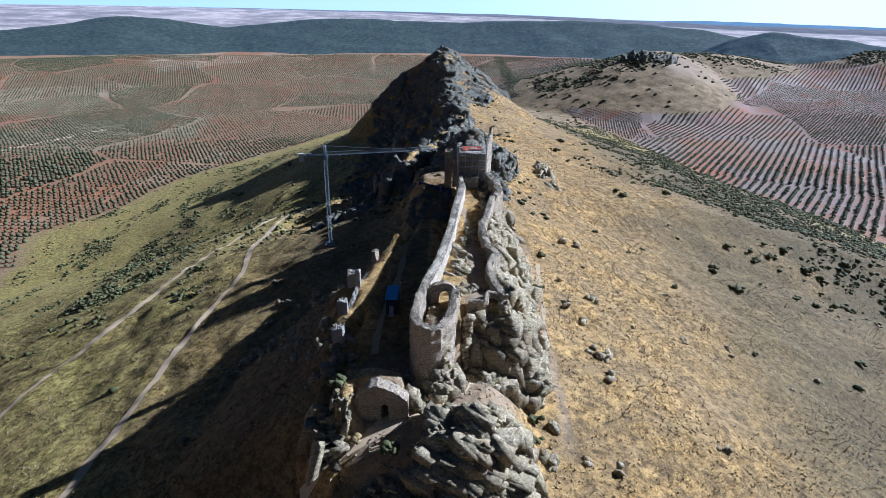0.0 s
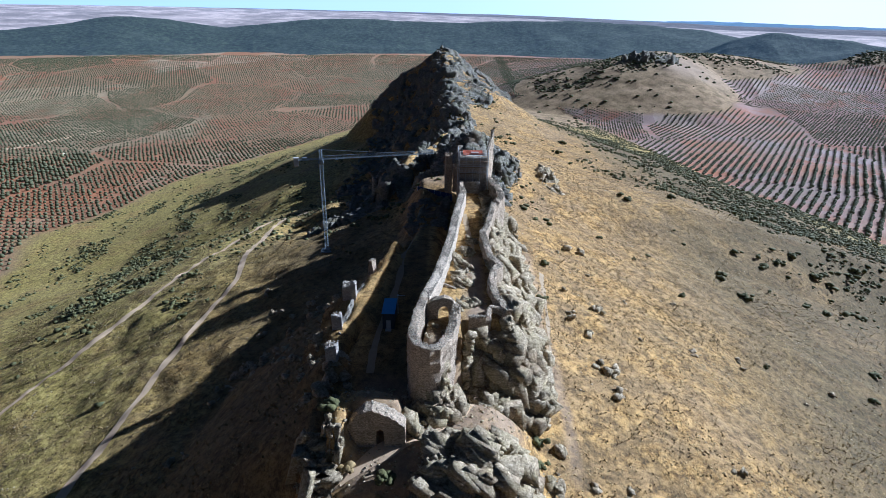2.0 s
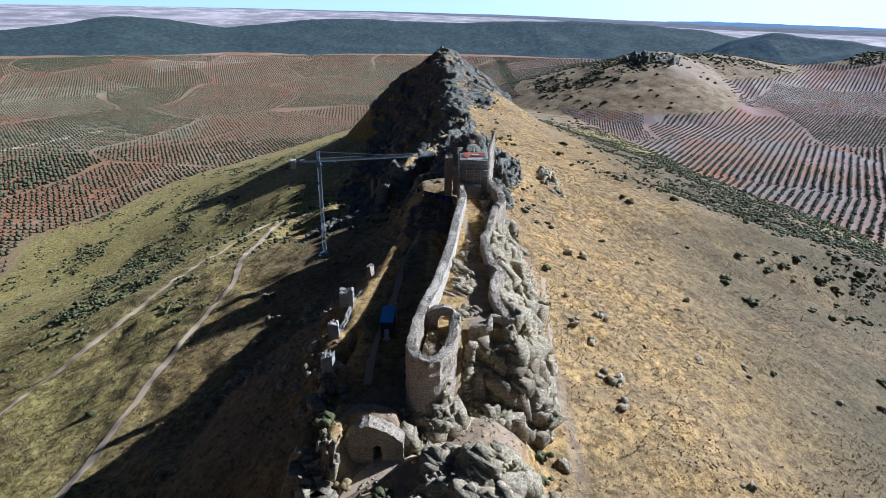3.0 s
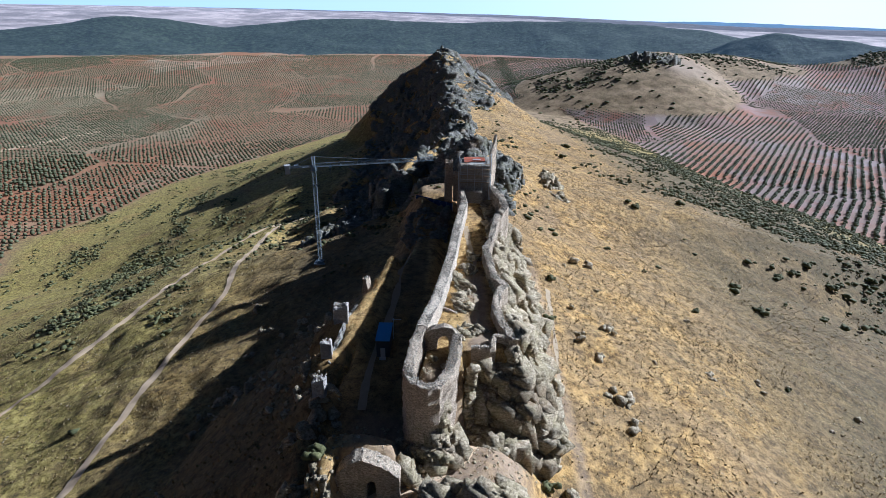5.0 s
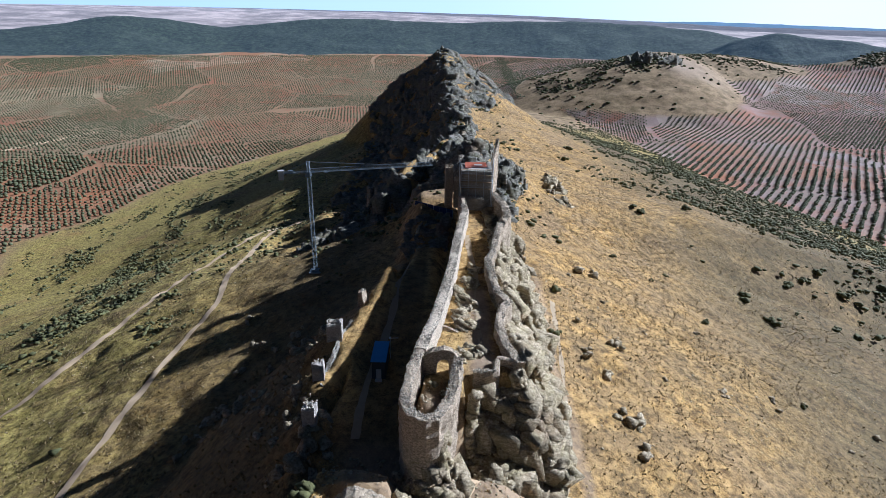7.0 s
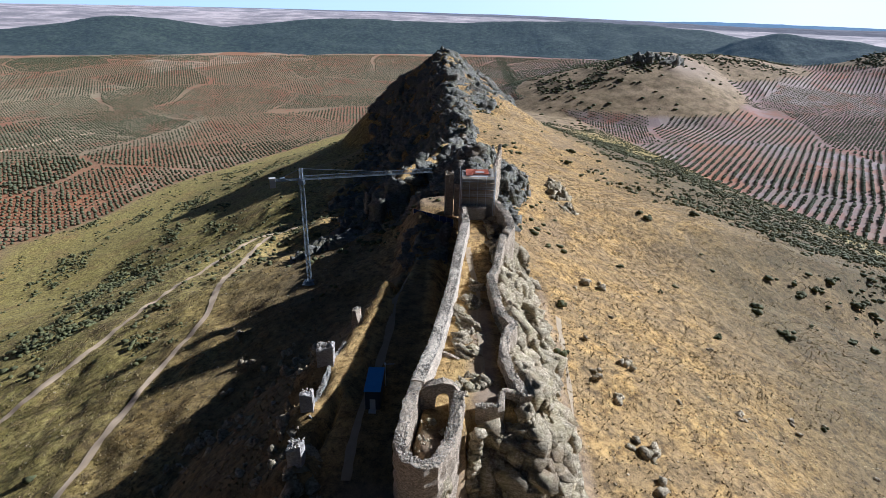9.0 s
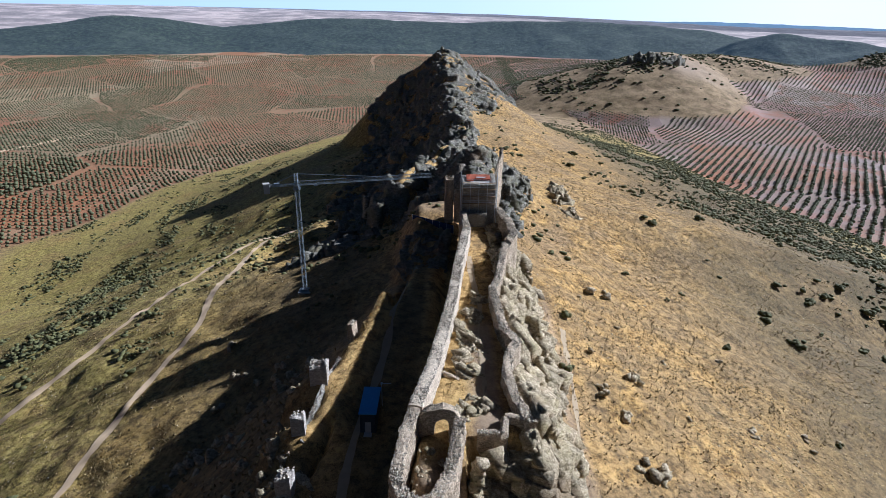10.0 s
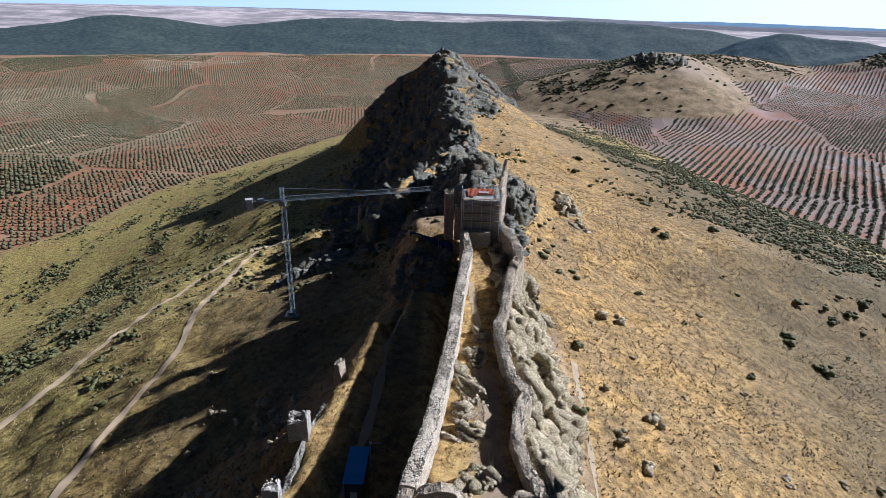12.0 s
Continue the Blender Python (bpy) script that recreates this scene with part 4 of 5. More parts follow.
crag_mesh("foot_rock", "grey rocks at the foot of the ridge", -17, -1, 58, 74, 0.22, oval(-9, 65, 6, 5, 1.2), 2.4, 0.9, 1.2, seed=5, slabs=90, block=0.9, lay=(-0.3, 0.3, -0.35), shape=(1.4, 0.85, 0.6))
outcrop("bastion_boulder", "tall bright white-grey boulder beside the bastion", -4.9, 80.6, 1.3, 0.9, 4.4, 12, 1.5, seed=6, flat=1.3, loose=0.2, chips=1.0)
crag_mesh("bastion_footing", "living rock carrying the bastion wall", -8, 4, 80, 90, 0.25, oval(-0.9, 85.2, 3.6, 2.9, 1.7), 2.4, 0.9, 2.0, relief=0.5, seed=7, slabs=60, block=1.05, lay=(-0.1, 0.2, 0.2), shape=(1.0, 1.0, 1.1))
outcrop("side_boulder", "dark grey split boulder in dry grass", 19.5, 80, 1.5, 1.5, 1.6, 7, 1.5, seed=8)
crag_mesh("slope_crag", "grey outcrop of upright slabs on the dry slope", 32, 58, 226, 276, 0.45, oval(45.5, 252, 5.5, 25, 1.0), 3.2, 1.2, 0.2, relief=0.5, seed=9, ragged=0.8, slabs=90, block=1.05, lay=(-0.2, 0.3, 0.3), shape=(0.8, 1.3, 0.9))
# these crags use the darkened rock, so part of their shade is colour
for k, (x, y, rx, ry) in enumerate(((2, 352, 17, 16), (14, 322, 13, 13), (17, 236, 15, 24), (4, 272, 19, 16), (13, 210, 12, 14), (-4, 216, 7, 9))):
    crag_mesh("ridge_crag", "shaded grey crag along the ridge behind the castle", x - rx, x + rx, y - ry, y + ry, 0.45, oval(x, y, rx, ry, 1.6), 5.5, 1.8, 0.5, ROCK_FAR_SHADED, seed=20 + k, ragged=0.25, relief=0.55, slabs=170, block=1.3, lay=(-0.05, 0.3, 0.3), shape=(0.85, 1.2, 1.5), loose=0.18, sink=0.8)


def flank(y0, y1, x0, over):
    """The rocky shaded side of the ridge, from a line below up to the crest."""
    def near_spine(x, y):
        path = np.clip((x - 4.5) * -23 + (y - 307) * -51, 0, 3130) / 3130
        return 0.7 * smooth(2.4, 0.8, np.hypot(x - 4.5 + 23 * path, y - 307 + 51 * path))

    return lambda x, y: (1 - near_spine(x, y)) * band(x, x0 + 14 * fbm(y, y * 0, 30, 3, 92), glide(y, CREST_Y, CREST_X) + over + 5 * fbm(y, y * 0, 17, 3, 93), 4) * band(y, y0, y1, 5)


crag_mesh("saddle_crag", "broken dark rock on the shaded side of the saddle", -75, 30, 205, 345, 0.62, flank(212, 345, -46, 3), 7.0, 2.2, 0.3, ROCK_FAR_SHADED, seed=43, ragged=0.45, relief=0.5, slabs=200, block=1.5, lay=(0.0, 0.1, 0.4), shape=(0.8, 1.1, 1.8), loose=0.15, sink=0.88)
crag_mesh("saddle_crag", "broken dark rock on the shaded flank of the peak", -100, 30, 335, 520, 0.8, flank(338, 520, -62, 6), 8.0, 2.6, 0.3, ROCK_FAR_SHADED, seed=41, ragged=0.4, relief=0.5, slabs=200, block=1.8, lay=(0.0, 0.1, 0.4), shape=(0.8, 1.1, 2.0), loose=0.15, sink=0.9)
crag_mesh("peak_crag", "dark rocky summit standing over the ridge", -78, 66, 400, 625, 0.75, lambda x, y: np.maximum(oval(-3, 535, 70, 92, 2.2)(x, y), oval(16, 450, 22, 45, 2.0)(x, y)), 9.0, 3.0, 0.5, ROCK_FAR_SHADED, seed=40, step=0.22, ragged=0.2, relief=0.4, slabs=120, block=2.2, lay=(0.0, 0.1, 0.4), shape=(0.8, 1.0, 2.2), loose=0.12, sink=0.9)
crag_mesh("hill_crag", "far rocky crest of a brown hill", 360, 540, 1270, 1390, 3.0, oval(452, 1330, 70, 36, 1.3), 16.0, 6.0, 3.5, ROCK_FAR_SHADED, seed=42)
outcrop("cairn", "small stone cairn on the rocky summit", -4.5, 543.0, 1.6, 1.6, 4.0, 14, 1.1, ROCK_FAR_SHADED, seed=66, chips=0.0, flat=0.9)
for k, (x, y, rx, ry) in enumerate(((-21, 92, 5, 9), (-29, 110, 8, 12), (-34, 140, 9, 14), (-45, 120, 9, 8))):
    outcrop("shaded_rocks", "scattered grey rocks on the shaded slope", x, y, rx, ry, 1.0, 22, 1.1, seed=60 + k)
for k, (x, y, rx, ry) in enumerate(((5.0, 104.2, 2.0, 2.3), (2.8, 101.6, 1.4, 1.6), (4.3, 112.5, 2.2, 1.4), (4.6, 121, 2.2, 3.6), (3.4, 116.5, 1.6, 1.6), (6.0, 130, 1.8, 3.0), (7.2, 137, 1.4, 2.0), (3.2, 126, 1.4, 2.0))):
    crag_mesh("ward_rock", "pale fractured rock breaking through the upper ward floor", x - rx - 1, x + rx + 1, y - ry - 1, y + ry + 1, 0.13, oval(x, y, rx, ry, 1.4), 1.7, 0.7, 0.3, seed=80 + k, relief=0.5, slabs=int(5 * rx * ry), block=0.62, lay=(-0.2, 0.25, -0.3), shape=(1.3, 0.9, 0.7), loose=0.25)
crag_mesh("yard_crag", "dark broken rock below the keep yard", -26, 4, 158, 202, 0.42, lambda x, y: band(x, -11, 1, 2) * band(y, 169, 190, 3), 4.5, 1.6, 0.3, ROCK_FAR_SHADED, seed=97, ragged=0.5, relief=0.6)
for k, (x, y, n, s) in enumerate(((-1.6, 94.5, 6, 0.36), (-2.4, 90.0, 5, 0.34), (0.3, 91.5, 4, 0.3))):
    outcrop("rubble_heap", "heap of fallen rubble inside the bastion", x, y, 1.1, 1.4, 0.7, n, s, seed=110 + k)
th = thing("path_steps", (-11.5, 72.0, float(land(-11.5, 72.0))), "timber steps set in the path below the ruined gate", "steps")
for k in range(5):
    x, y = -12.6 + 0.75 * k, 70.0 + 0.85 * k
    part("step", box((x, y, float(land(x, y)) + 0.08), (1.9, 0.28, 0.3), 28, 0, 0.03), WOOD, th)


# ---- castle ----
wall_thing("curtain_wall", "long thick rubble curtain wall with a broken pale top", [(5.6, 168, 90.2), (3.5, 150, 90.0), (1.9, 132, 90.0), (0.3, 120, 90.1), (-1.1, 110, 90.3), (-3.3, 99, 91.0)], 2.0, [76.5] * 6, 0.12, 1, rough=0.06, mat=MASONRY_CREAM)
# added wall: closes the gap so no sun leaks onto the lower ward
wall_thing("sun_blocking_wall", "added rubble wall shutting sunlight out between curtain wall and keep", [(5.6, 168.6, 90.0), (5.2, 174, 90.2), (4.9, 177.6, 90.4)], 1.8, [77, 78, 79], 0.5, 12)
wall_thing("bastion", "round-fronted rubble bastion with a hollow weathered top", [(-3.5, 98.5, 91.0), (-4.5, 92, 90.5), (-4.9, 88, 90.2), (-4.1, 85.7, 89.9), (-2.2, 84.7, 89.5), (-0.5, 85.4, 89.2), (1.0, 88.5, 88.9), (2.0, 93, 89.2), (2.6, 97.5, 90.6)],
           1.6, [76.5, 76, 75, 74, 73.5, 73.5, 74, 76, 80], 0.25, 2, "bastion")
wall_thing("rampart", "zigzag rubble rampart along the crag", [(13.9, 157.5, 90.5), (12.3, 148, 90.0), (10.8, 139.5, 90.0), (9.6, 136, 89.9), (9.9, 131.5, 89.8), (10.5, 122.5, 89.5), (12.4, 117.8, 89.5), (10.8, 114.5, 89.7), (9.8, 109, 89.5), (10.6, 104.3, 89.0), (12.4, 99.5, 88.4)],
           1.5, [83.5] * 11, 0.3, 3)
wall_thing("gate_tower_wall", "broken wall joining the rampart to the keep", [(14.3, 181, 91), (16.4, 174, 90), (17.0, 167, 89.5), (14.5, 160, 89.0), (13.5, 156, 88.5)], 2.0, [82, 80, 79, 80, 82], 0.5, 4)
wall_thing("ward_wall", "shaded rubble wall face over the cliff", [(5.0, 98.2, 87.8), (8.4, 98.0, 87.9), (8.9, 100.6, 88.2)], 1.0, [79, 79, 80], 0.25, 5)
wall_thing("ward_wall", "shaded rubble wall with a ragged top", [(8.9, 100.9, 88.3), (13.3, 100.4, 88.2)], 1.0, [81, 80], 0.25, 6)
gen = np.random.default_rng(64)
z = np.arange(74.6, 86.7, 0.42)
rock_thing("rock_pillar", "tall leaning pillar of brown rock beside the bastion", (4.6, 93.0, 74.2), np.stack([4.35 + 0.06 * (z - 74) + gen.normal(0, 0.22, len(z)), 92.2 + 0.13 * (z - 74) + gen.normal(0, 0.3, len(z)), z], 1),
           np.stack([gen.uniform(0.75, 1.1, len(z)), gen.uniform(0.8, 1.3, len(z)), gen.uniform(0.5, 1.0, len(z))], 1), dip=(-0.1, 0.15, 0.1), loose=0.14, chips=0.0, seed=65)
wall_thing("cross_wall", "low ruined cross wall in the upper ward", [(0.3, 111.5, 87.6), (3.4, 110.6, 87.0)], 0.8, [85.5, 85.5], 0.3, 8)
wall_thing("outer_wall", "low ruined outer wall overgrown with dry grass", [(-18.6, 127, 79.5), (-19.4, 121, 79.8), (-20.2, 112, 79.7), (-20.6, 105, 79.0)], 0.8, [74] * 4, 0.8, 9, mat=MASONRY_GREY)
wall_thing("wall_stump", "reddish broken stump of wall on the grassy bank", [(-17.9, 134.0, 82.6), (-17.3, 136.5, 82.0)], 1.0, [75, 75], 0.5, 10)


def turret(name, label, cx, cy, w, d, base, top, rz, seed, ragged=0.3, thick=0.6):
    """Four stub walls round a hollow."""
    th = thing(name, (cx, cy, base), label, "ruined turret")
    c, s = math.cos(radians(rz)), math.sin(radians(rz))
    at = lambda u, v: (cx + c * u - s * v, cy + s * u + c * v)
    for k, (a, b) in enumerate((((-w / 2, -d / 2), (w / 2, -d / 2)), ((w / 2 - thick / 2, -d / 2 + thick / 2), (w / 2 - thick / 2, d / 2)), ((w / 2 - thick, d / 2 - thick / 2), (-w / 2, d / 2 - thick / 2)), ((-w / 2 + thick / 2, d / 2 - thick), (-w / 2 + thick / 2, -d / 2 + thick / 2)))):
        geo, (tops, nor, t) = ruin_wall([(*at(*a), top + 0.12 * (k % 2)), (*at(*b), top)], thick, [base, base], ragged, 0.05, 0.4, seed + k)
        w_ = part("wall", geo, MASONRY_PALE if "pale" in label else MASONRY, th)
        tagged(part("capping", capping(tops, nor, t, 6, 0.16), CAPPING, w_), kind="stuff")
    return th


turret("watch_turret", "small square pale stone turret on the outer wall", -20.6, 119.0, 2.9, 2.4, 76.5, 83.6, 4, 31)
turret("wall_stump", "pale broken stump of a turret on the outer wall", -21.3, 107.0, 2.0, 1.8, 75.5, 82.6, 8, 32, 0.8, 0.7)
turret("wall_stump", "small pale ruined stump above the shaded slope", -19.9, 94.5, 2.0, 2.0, 74.0, 83.6, 0, 33, 0.6, 0.7)
turret("stub_tower", "tall narrow ruined tower beside the keep", 1.3, 194.5, 2.3, 2.6, 82.0, 95.3, 5, 34, 0.6, 0.8)
turret("stub_tower", "low broken tower remnant with a gap", 4.0, 192.0, 2.4, 2.6, 83.0, 92.0, 0, 35, 0.9, 0.6)


def arch_wall(name, label, x0, x1, y, thick, base, profile, ax, aw, ab, ah, category):
    """A wall facing south with a round-headed opening; profile gives its top from x0 to x1."""
    left = [(x0, base)] + [p for p in profile if p[0] <= ax]
    right = [p for p in profile if p[0] > ax] + [(x1, base)]
    apex = ab + ah
    arc = [(ax + aw / 2 * math.cos(t), ab + ah - aw / 2 + aw / 2 * math.sin(t)) for t in np.linspace(math.pi, math.pi / 2, 5)]
    arc2 = [(2 * ax - p[0], p[1]) for p in arc[::-1]]
    mid_top = (ax, np.interp(ax, [p[0] for p in profile], [p[1] for p in profile]))
    polys = [left + [mid_top] + arc[::-1] + [(ax - aw / 2, ab), (ax - aw / 2, base)], [mid_top] + right + [(ax + aw / 2, base), (ax + aw / 2, ab)] + arc2[::-1]]
    geos = []
    for poly in polys:
        bm = bmesh.new()
        vs = [bm.verts.new((p[0], y - thick / 2, p[1])) for p in poly]
        f = bm.faces.new(vs)
        ext = bmesh.ops.extrude_face_region(bm, geom=[f])
        bmesh.ops.translate(bm, verts=[g for g in ext["geom"] if isinstance(g, bmesh.types.BMVert)], vec=(0, thick, 0))
        bmesh.ops.recalc_face_normals(bm, faces=bm.faces[:])
        bmesh.ops.triangulate(bm, faces=bm.faces[:])
        for _ in range(3):
            long = [e for e in bm.edges if e.calc_length() > 1.0]
            bmesh.ops.subdivide_edges(bm, edges=long, cuts=1)
            bmesh.ops.triangulate(bm, faces=bm.faces[:])
        for v in bm.verts:
            v.co += Vector((noise.noise(v.co * 1.3), noise.noise(v.co * 1.3 + Vector((9, 0, 0))), noise.noise(v.co * 1.3 + Vector((0, 9, 0))))) * 0.22
        bm.verts.index_update()
        geos.append((np.array([v.co for v in bm.verts]), [tuple(v.index for v in q.verts) for q in bm.faces]))
        bm.free()
    th = thing(name, ((x0 + x1) / 2, y, base), label, category)
    part("masonry", join(*geos), MASONRY, th)
    tops = np.array([(p[0], y, p[1]) for p in profile], float)
    s = np.linspace(0, len(tops) - 1, 40)
    tops = np.stack([np.interp(s, np.arange(len(tops)), tops[:, k]) for k in range(3)], 1)
    tagged(part("capping", capping(tops, np.tile([[0.0, 1.0]], (40, 1)), np.full(40, thick), 5, 0.14), CAPPING, th), kind="stuff")
    return th


arch_wall("arch_ruin", "standing rubble arch inside the bastion", -2.6, 2.8, 98.6, 1.3, 85.5, [(-2.6, 90.2), (-1.4, 91.0), (0.4, 91.5), (1.8, 91.0), (2.8, 89.8)], 0.3, 2.0, 85.5, 4.2, "ruined arch")
arch_wall("gate_ruin", "ruined lower wall with a dark arched doorway", -14.6, -5.4, 78.1, 2.5, 71.0, [(-14.6, 79.6), (-13.2, 81.2), (-11.7, 82.6), (-10.4, 82.9), (-8.8, 82.2), (-7.0, 81.2), (-5.4, 79.8)], -9.3, 1.25, 77.0, 2.2, "ruined wall")


def keep():
    th = thing("keep", (9, 184.5, 84), "square rubble keep under repair with patched clay-tile roof", "castle keep")
    x0, x1, y0, y1, zb, zt = 4.8, 13.2, 180.4, 189.0, 82.0, 97.6
    for nm, pts, b in (("front_wall", [(x0, y0, zt), (x1, y0, zt)], 82), ("side_wall", [(x1 - 0.5, y0 + 0.6, zt), (x1 - 0.2, y1, zt + 0.5)], 82),
                       ("back_wall", [(x1 - 1.0, y1 - 0.5, zt), (x0, y1 - 0.5, zt)], 84), ("side_wall", [(x0 + 0.5, y1 - 1.1, zt), (x0 + 0.5, y0 + 0.6, zt)], 84)):
        geo, (tops, nor, t) = ruin_wall(pts, 1.2, [b] * len(pts), 0.12, 0.05, 0.6, 50)
        part(nm, geo, MASONRY_GREY, th)
    part("roof_deck", box(((x0 + x1) / 2, (y0 + y1) / 2, 97.2), (x1 - x0 - 1.0, y1 - y0 - 1.0, 0.3)), CONCRETE, th, "pale concrete roof deck")
    tiles = part("tile_roof", box((8.9, 185.6, 97.8), (6.2, 3.6, 0.22), 0, 4), TILE, th, "red clay tiles laid on part of the roof")
    for k in range(21):
        part("tile_course", tube((5.9 + k * 0.3, (182.3 if k < 6 else 183.8), 97.72), (5.9 + k * 0.3, 187.4, 98.05), 0.13, 6), TILE, tiles)
    part("roof_patch", box((9.6, 184.6, 98.06), (2.4, 0.9, 0.08), 0, 4), CONCRETE, th, "unfinished mortar patch")
    # lower shoulder of the tower
    geo, (tops, nor, t) = ruin_wall([(4.2, 178.9, 90.4), (8.5, 178.9, 90.3), (11.2, 178.9, 90.0)], 2.0, [80, 80, 81], 0.4, 0.08, 0.6, 51)
    part("shoulder_wall", geo, MASONRY_GREY, th)
    tagged(part("shoulder_capping", capping(tops, nor, t), CAPPING, th), kind="stuff")
    return th


keep()
wall_thing("keep_spur", "tall thin sunlit wall fragment behind the keep", [(13.9, 189.2, 97.5), (14.6, 193, 98.0), (15.6, 197.5, 100.5), (16.3, 200.0, 102.6)], 0.9, [86, 86, 86, 87], 0.25, 52)


def scaffold():
    th = thing("scaffold", (9, 179.6, 82), "galvanised tube scaffold on the face of the keep", "scaffold")
    zb, y = 90.6, 179.55
    xs = [4.6, 6.7, 8.9, 11.1, 13.2]
    for x in xs:
        for yy in (y - 0.45, y + 0.25):
            part("standard", tube((x, yy, zb - (0.6 if 4.7 < x < 11.3 else 6.0)), (x, yy, 99.4 if x in (4.6, 13.2) else 98.2), 0.045), STEEL, th)
    for z in (92.4, 94.4, 96.4, 98.0):
        part("deck", box((8.9, y - 0.1, z), (8.8, 0.7, 0.06)), WOOD, th, "grey timber scaffold boards")
        for h in (0.5, 1.0):
            part("guard_rail", tube((4.6, y - 0.45, z + h), (13.2, y - 0.45, z + h), 0.03), STEEL, th)
    for x in (4.2, 13.6):
        for z0 in np.arange(90.6, 99, 2.0):
            part("brace", tube((x, y - 0.4, z0), (x, y + 1.6, z0 + 2.0), 0.05), STEEL, th)
        for yy in (y - 0.4, y + 1.6):
            part("standard", tube((x, yy, 84), (x, yy, 99.8), 0.075), STEEL, th)
        for z0 in (92.6, 94.6, 96.6, 98.6):
            part("transom", tube((x, y - 0.4, z0), (x, y + 1.6, z0), 0.06), STEEL, th)
    return th


scaffold()


def hut():
    cx, cy, zf, zr = -10.9, 110.6, float(land(-10.9, 110.6)) - 0.05, 82.6
    th = thing("site_hut", (cx, cy, zf), "dark site hut with a blue sheet-metal roof", "hut")
    body = part("body", box((cx, cy, (zf + zr) / 2), (2.4, 6.2, zr - zf), 0, 0, 0.04), DARK, th)
    roof = part("roof", box((cx, cy, zr + 0.08), (2.7, 6.7, 0.1), 0, 0), BLUE, th, "bright blue ribbed metal roof")
    for k in range(9):
        part("rib", box((cx - 1.2 + 0.3 * k, cy, zr + 0.15), (0.06, 6.7, 0.05)), BLUE, roof)
    part("door", box((cx, cy - 3.13, zf + 1.05), (0.9, 0.06, 2.0)), CONCRETE, body, "grey door")
    part("step", box((cx, cy - 3.7, zf + 0.1), (1.2, 0.8, 0.3)), CONCRETE, th)
    solid("lamp_arm", join(tube((cx + 1.45, cy + 3.3, zf), (cx + 1.45, cy + 3.3, zr + 0.9), 0.06), tube((cx + 1.45, cy + 3.3, zr + 0.8), (cx + 3.0, cy + 3.3, zr + 0.9), 0.05), box((cx + 1.45, cy + 3.3, zr + 0.9), (0.3, 0.3, 0.25))), STEEL, (cx + 1.45, cy + 3.3, zf), "pale floodlight arm on a post beside the hut", "work lamp")


hut()


def crane():
    mx, my = -39.6, 184.4
    zb, zj = float(land(mx, my)) - 0.1, 94.6
    th = thing("tower_crane", (mx, my, zb), "grey lattice tower crane standing on the shaded slope", "tower crane")
    w = 0.5
    part("base", join(box((mx, my, zb + 0.25), (3.6, 3.6, 0.5), 0, 0, 0.05), box((mx, my, zb + 0.7), (1.8, 1.8, 0.5))), CRANE_GREY, th, "dark painted ballast base")

    def lattice(p, q, side, up, n, r):
        """Chords and zigzag bracing of a four-sided lattice from p to q."""
        p, q = np.array(p, float), np.array(q, float)
        a = (q - p) / np.linalg.norm(q - p)
        s = np.array(side, float)
        v = np.cross(a, s)
        geos = []
        cor = [p + s * i + v * j for i, j in ((up, up), (up, -up), (-up, -up), (-up, up))]
        for c in cor:
            geos.append(tube(c, c + q - p, r, 5))
        d = (q - p) / n
        for k in range(n):
            for m in range(4):
                c0, c1 = cor[m], cor[(m + 1) % 4]
                geos.append(tube(c0 + d * (k + (m + k) % 2), c1 + d * (k + 1 - (m + k) % 2), r * 0.55, 4))
                geos.append(tube(c0 + d * k, c1 + d * k, r * 0.5, 4))
        return join(*geos)

    part("mast", lattice((mx, my, zb + 0.6), (mx, my, zj - 0.8), (1, 0, 0), w, 22, 0.06), CRANE_GREY, th)
    part("slewing_ring", join(box((mx, my, zj - 0.6), (1.7, 1.7, 0.5)), box((mx, my, zj), (1.4, 1.4, 0.7))), CRANE_GREY, th)
    part("tower_head", lattice((mx, my, zj + 0.3), (mx, my, zj + 3.6), (1, 0, 0), 0.4, 4, 0.09), CRANE_GREY, th)
    jd = np.array([35.7, 12.0, -0.3])
    jd = jd / np.linalg.norm(jd)
    o = np.array([mx, my, zj + 0.4])
    side = np.array([-jd[1], jd[0], 0.0])
    side /= np.linalg.norm(side)
    up3 = np.cross(side, jd) * -1
    up3 = up3 if up3[2] > 0 else -up3

    def boom(a, b, half, high, n, r):
        a, b = np.array(a), np.array(b)
        cs = [a + side * half, a - side * half, a + up3 * high]
        geos = [tube(c, c + b - a, r, 5) for c in cs]
        d = (b - a) / n
        for k in range(n):
            for m in (0, 1):
                geos.append(tube(cs[m] + d * k, cs[2] + d * (k + 0.5), r * 0.55, 4))
                geos.append(tube(cs[2] + d * (k + 0.5), cs[m] + d * (k + 1), r * 0.55, 4))
            geos.append(tube(cs[0] + d * k, cs[1] + d * (k + 1), r * 0.5, 4))
        return join(*geos)

    part("jib", boom(o, o + jd * 37.8, 0.5, 1.0, 32, 0.085), CRANE_GREY, th, "long lattice jib")
    part("counter_jib", boom(o, o - jd * 8.0, 0.55, 0.45, 7, 0.09), CRANE_GREY, th)
    cw = part("counterweight", box(o - jd * 7.7 + np.array([0, 0, -0.6]), (1.5, 1.3, 2.4), 18, 0, 0.05), CONCRETE, th, "pale concrete counterweight blocks")
    part("counterweight_cap", box(o - jd * 7.7 + np.array([0, 0, 0.75]), (1.7, 1.5, 0.35), 25), CONCRETE, cw)
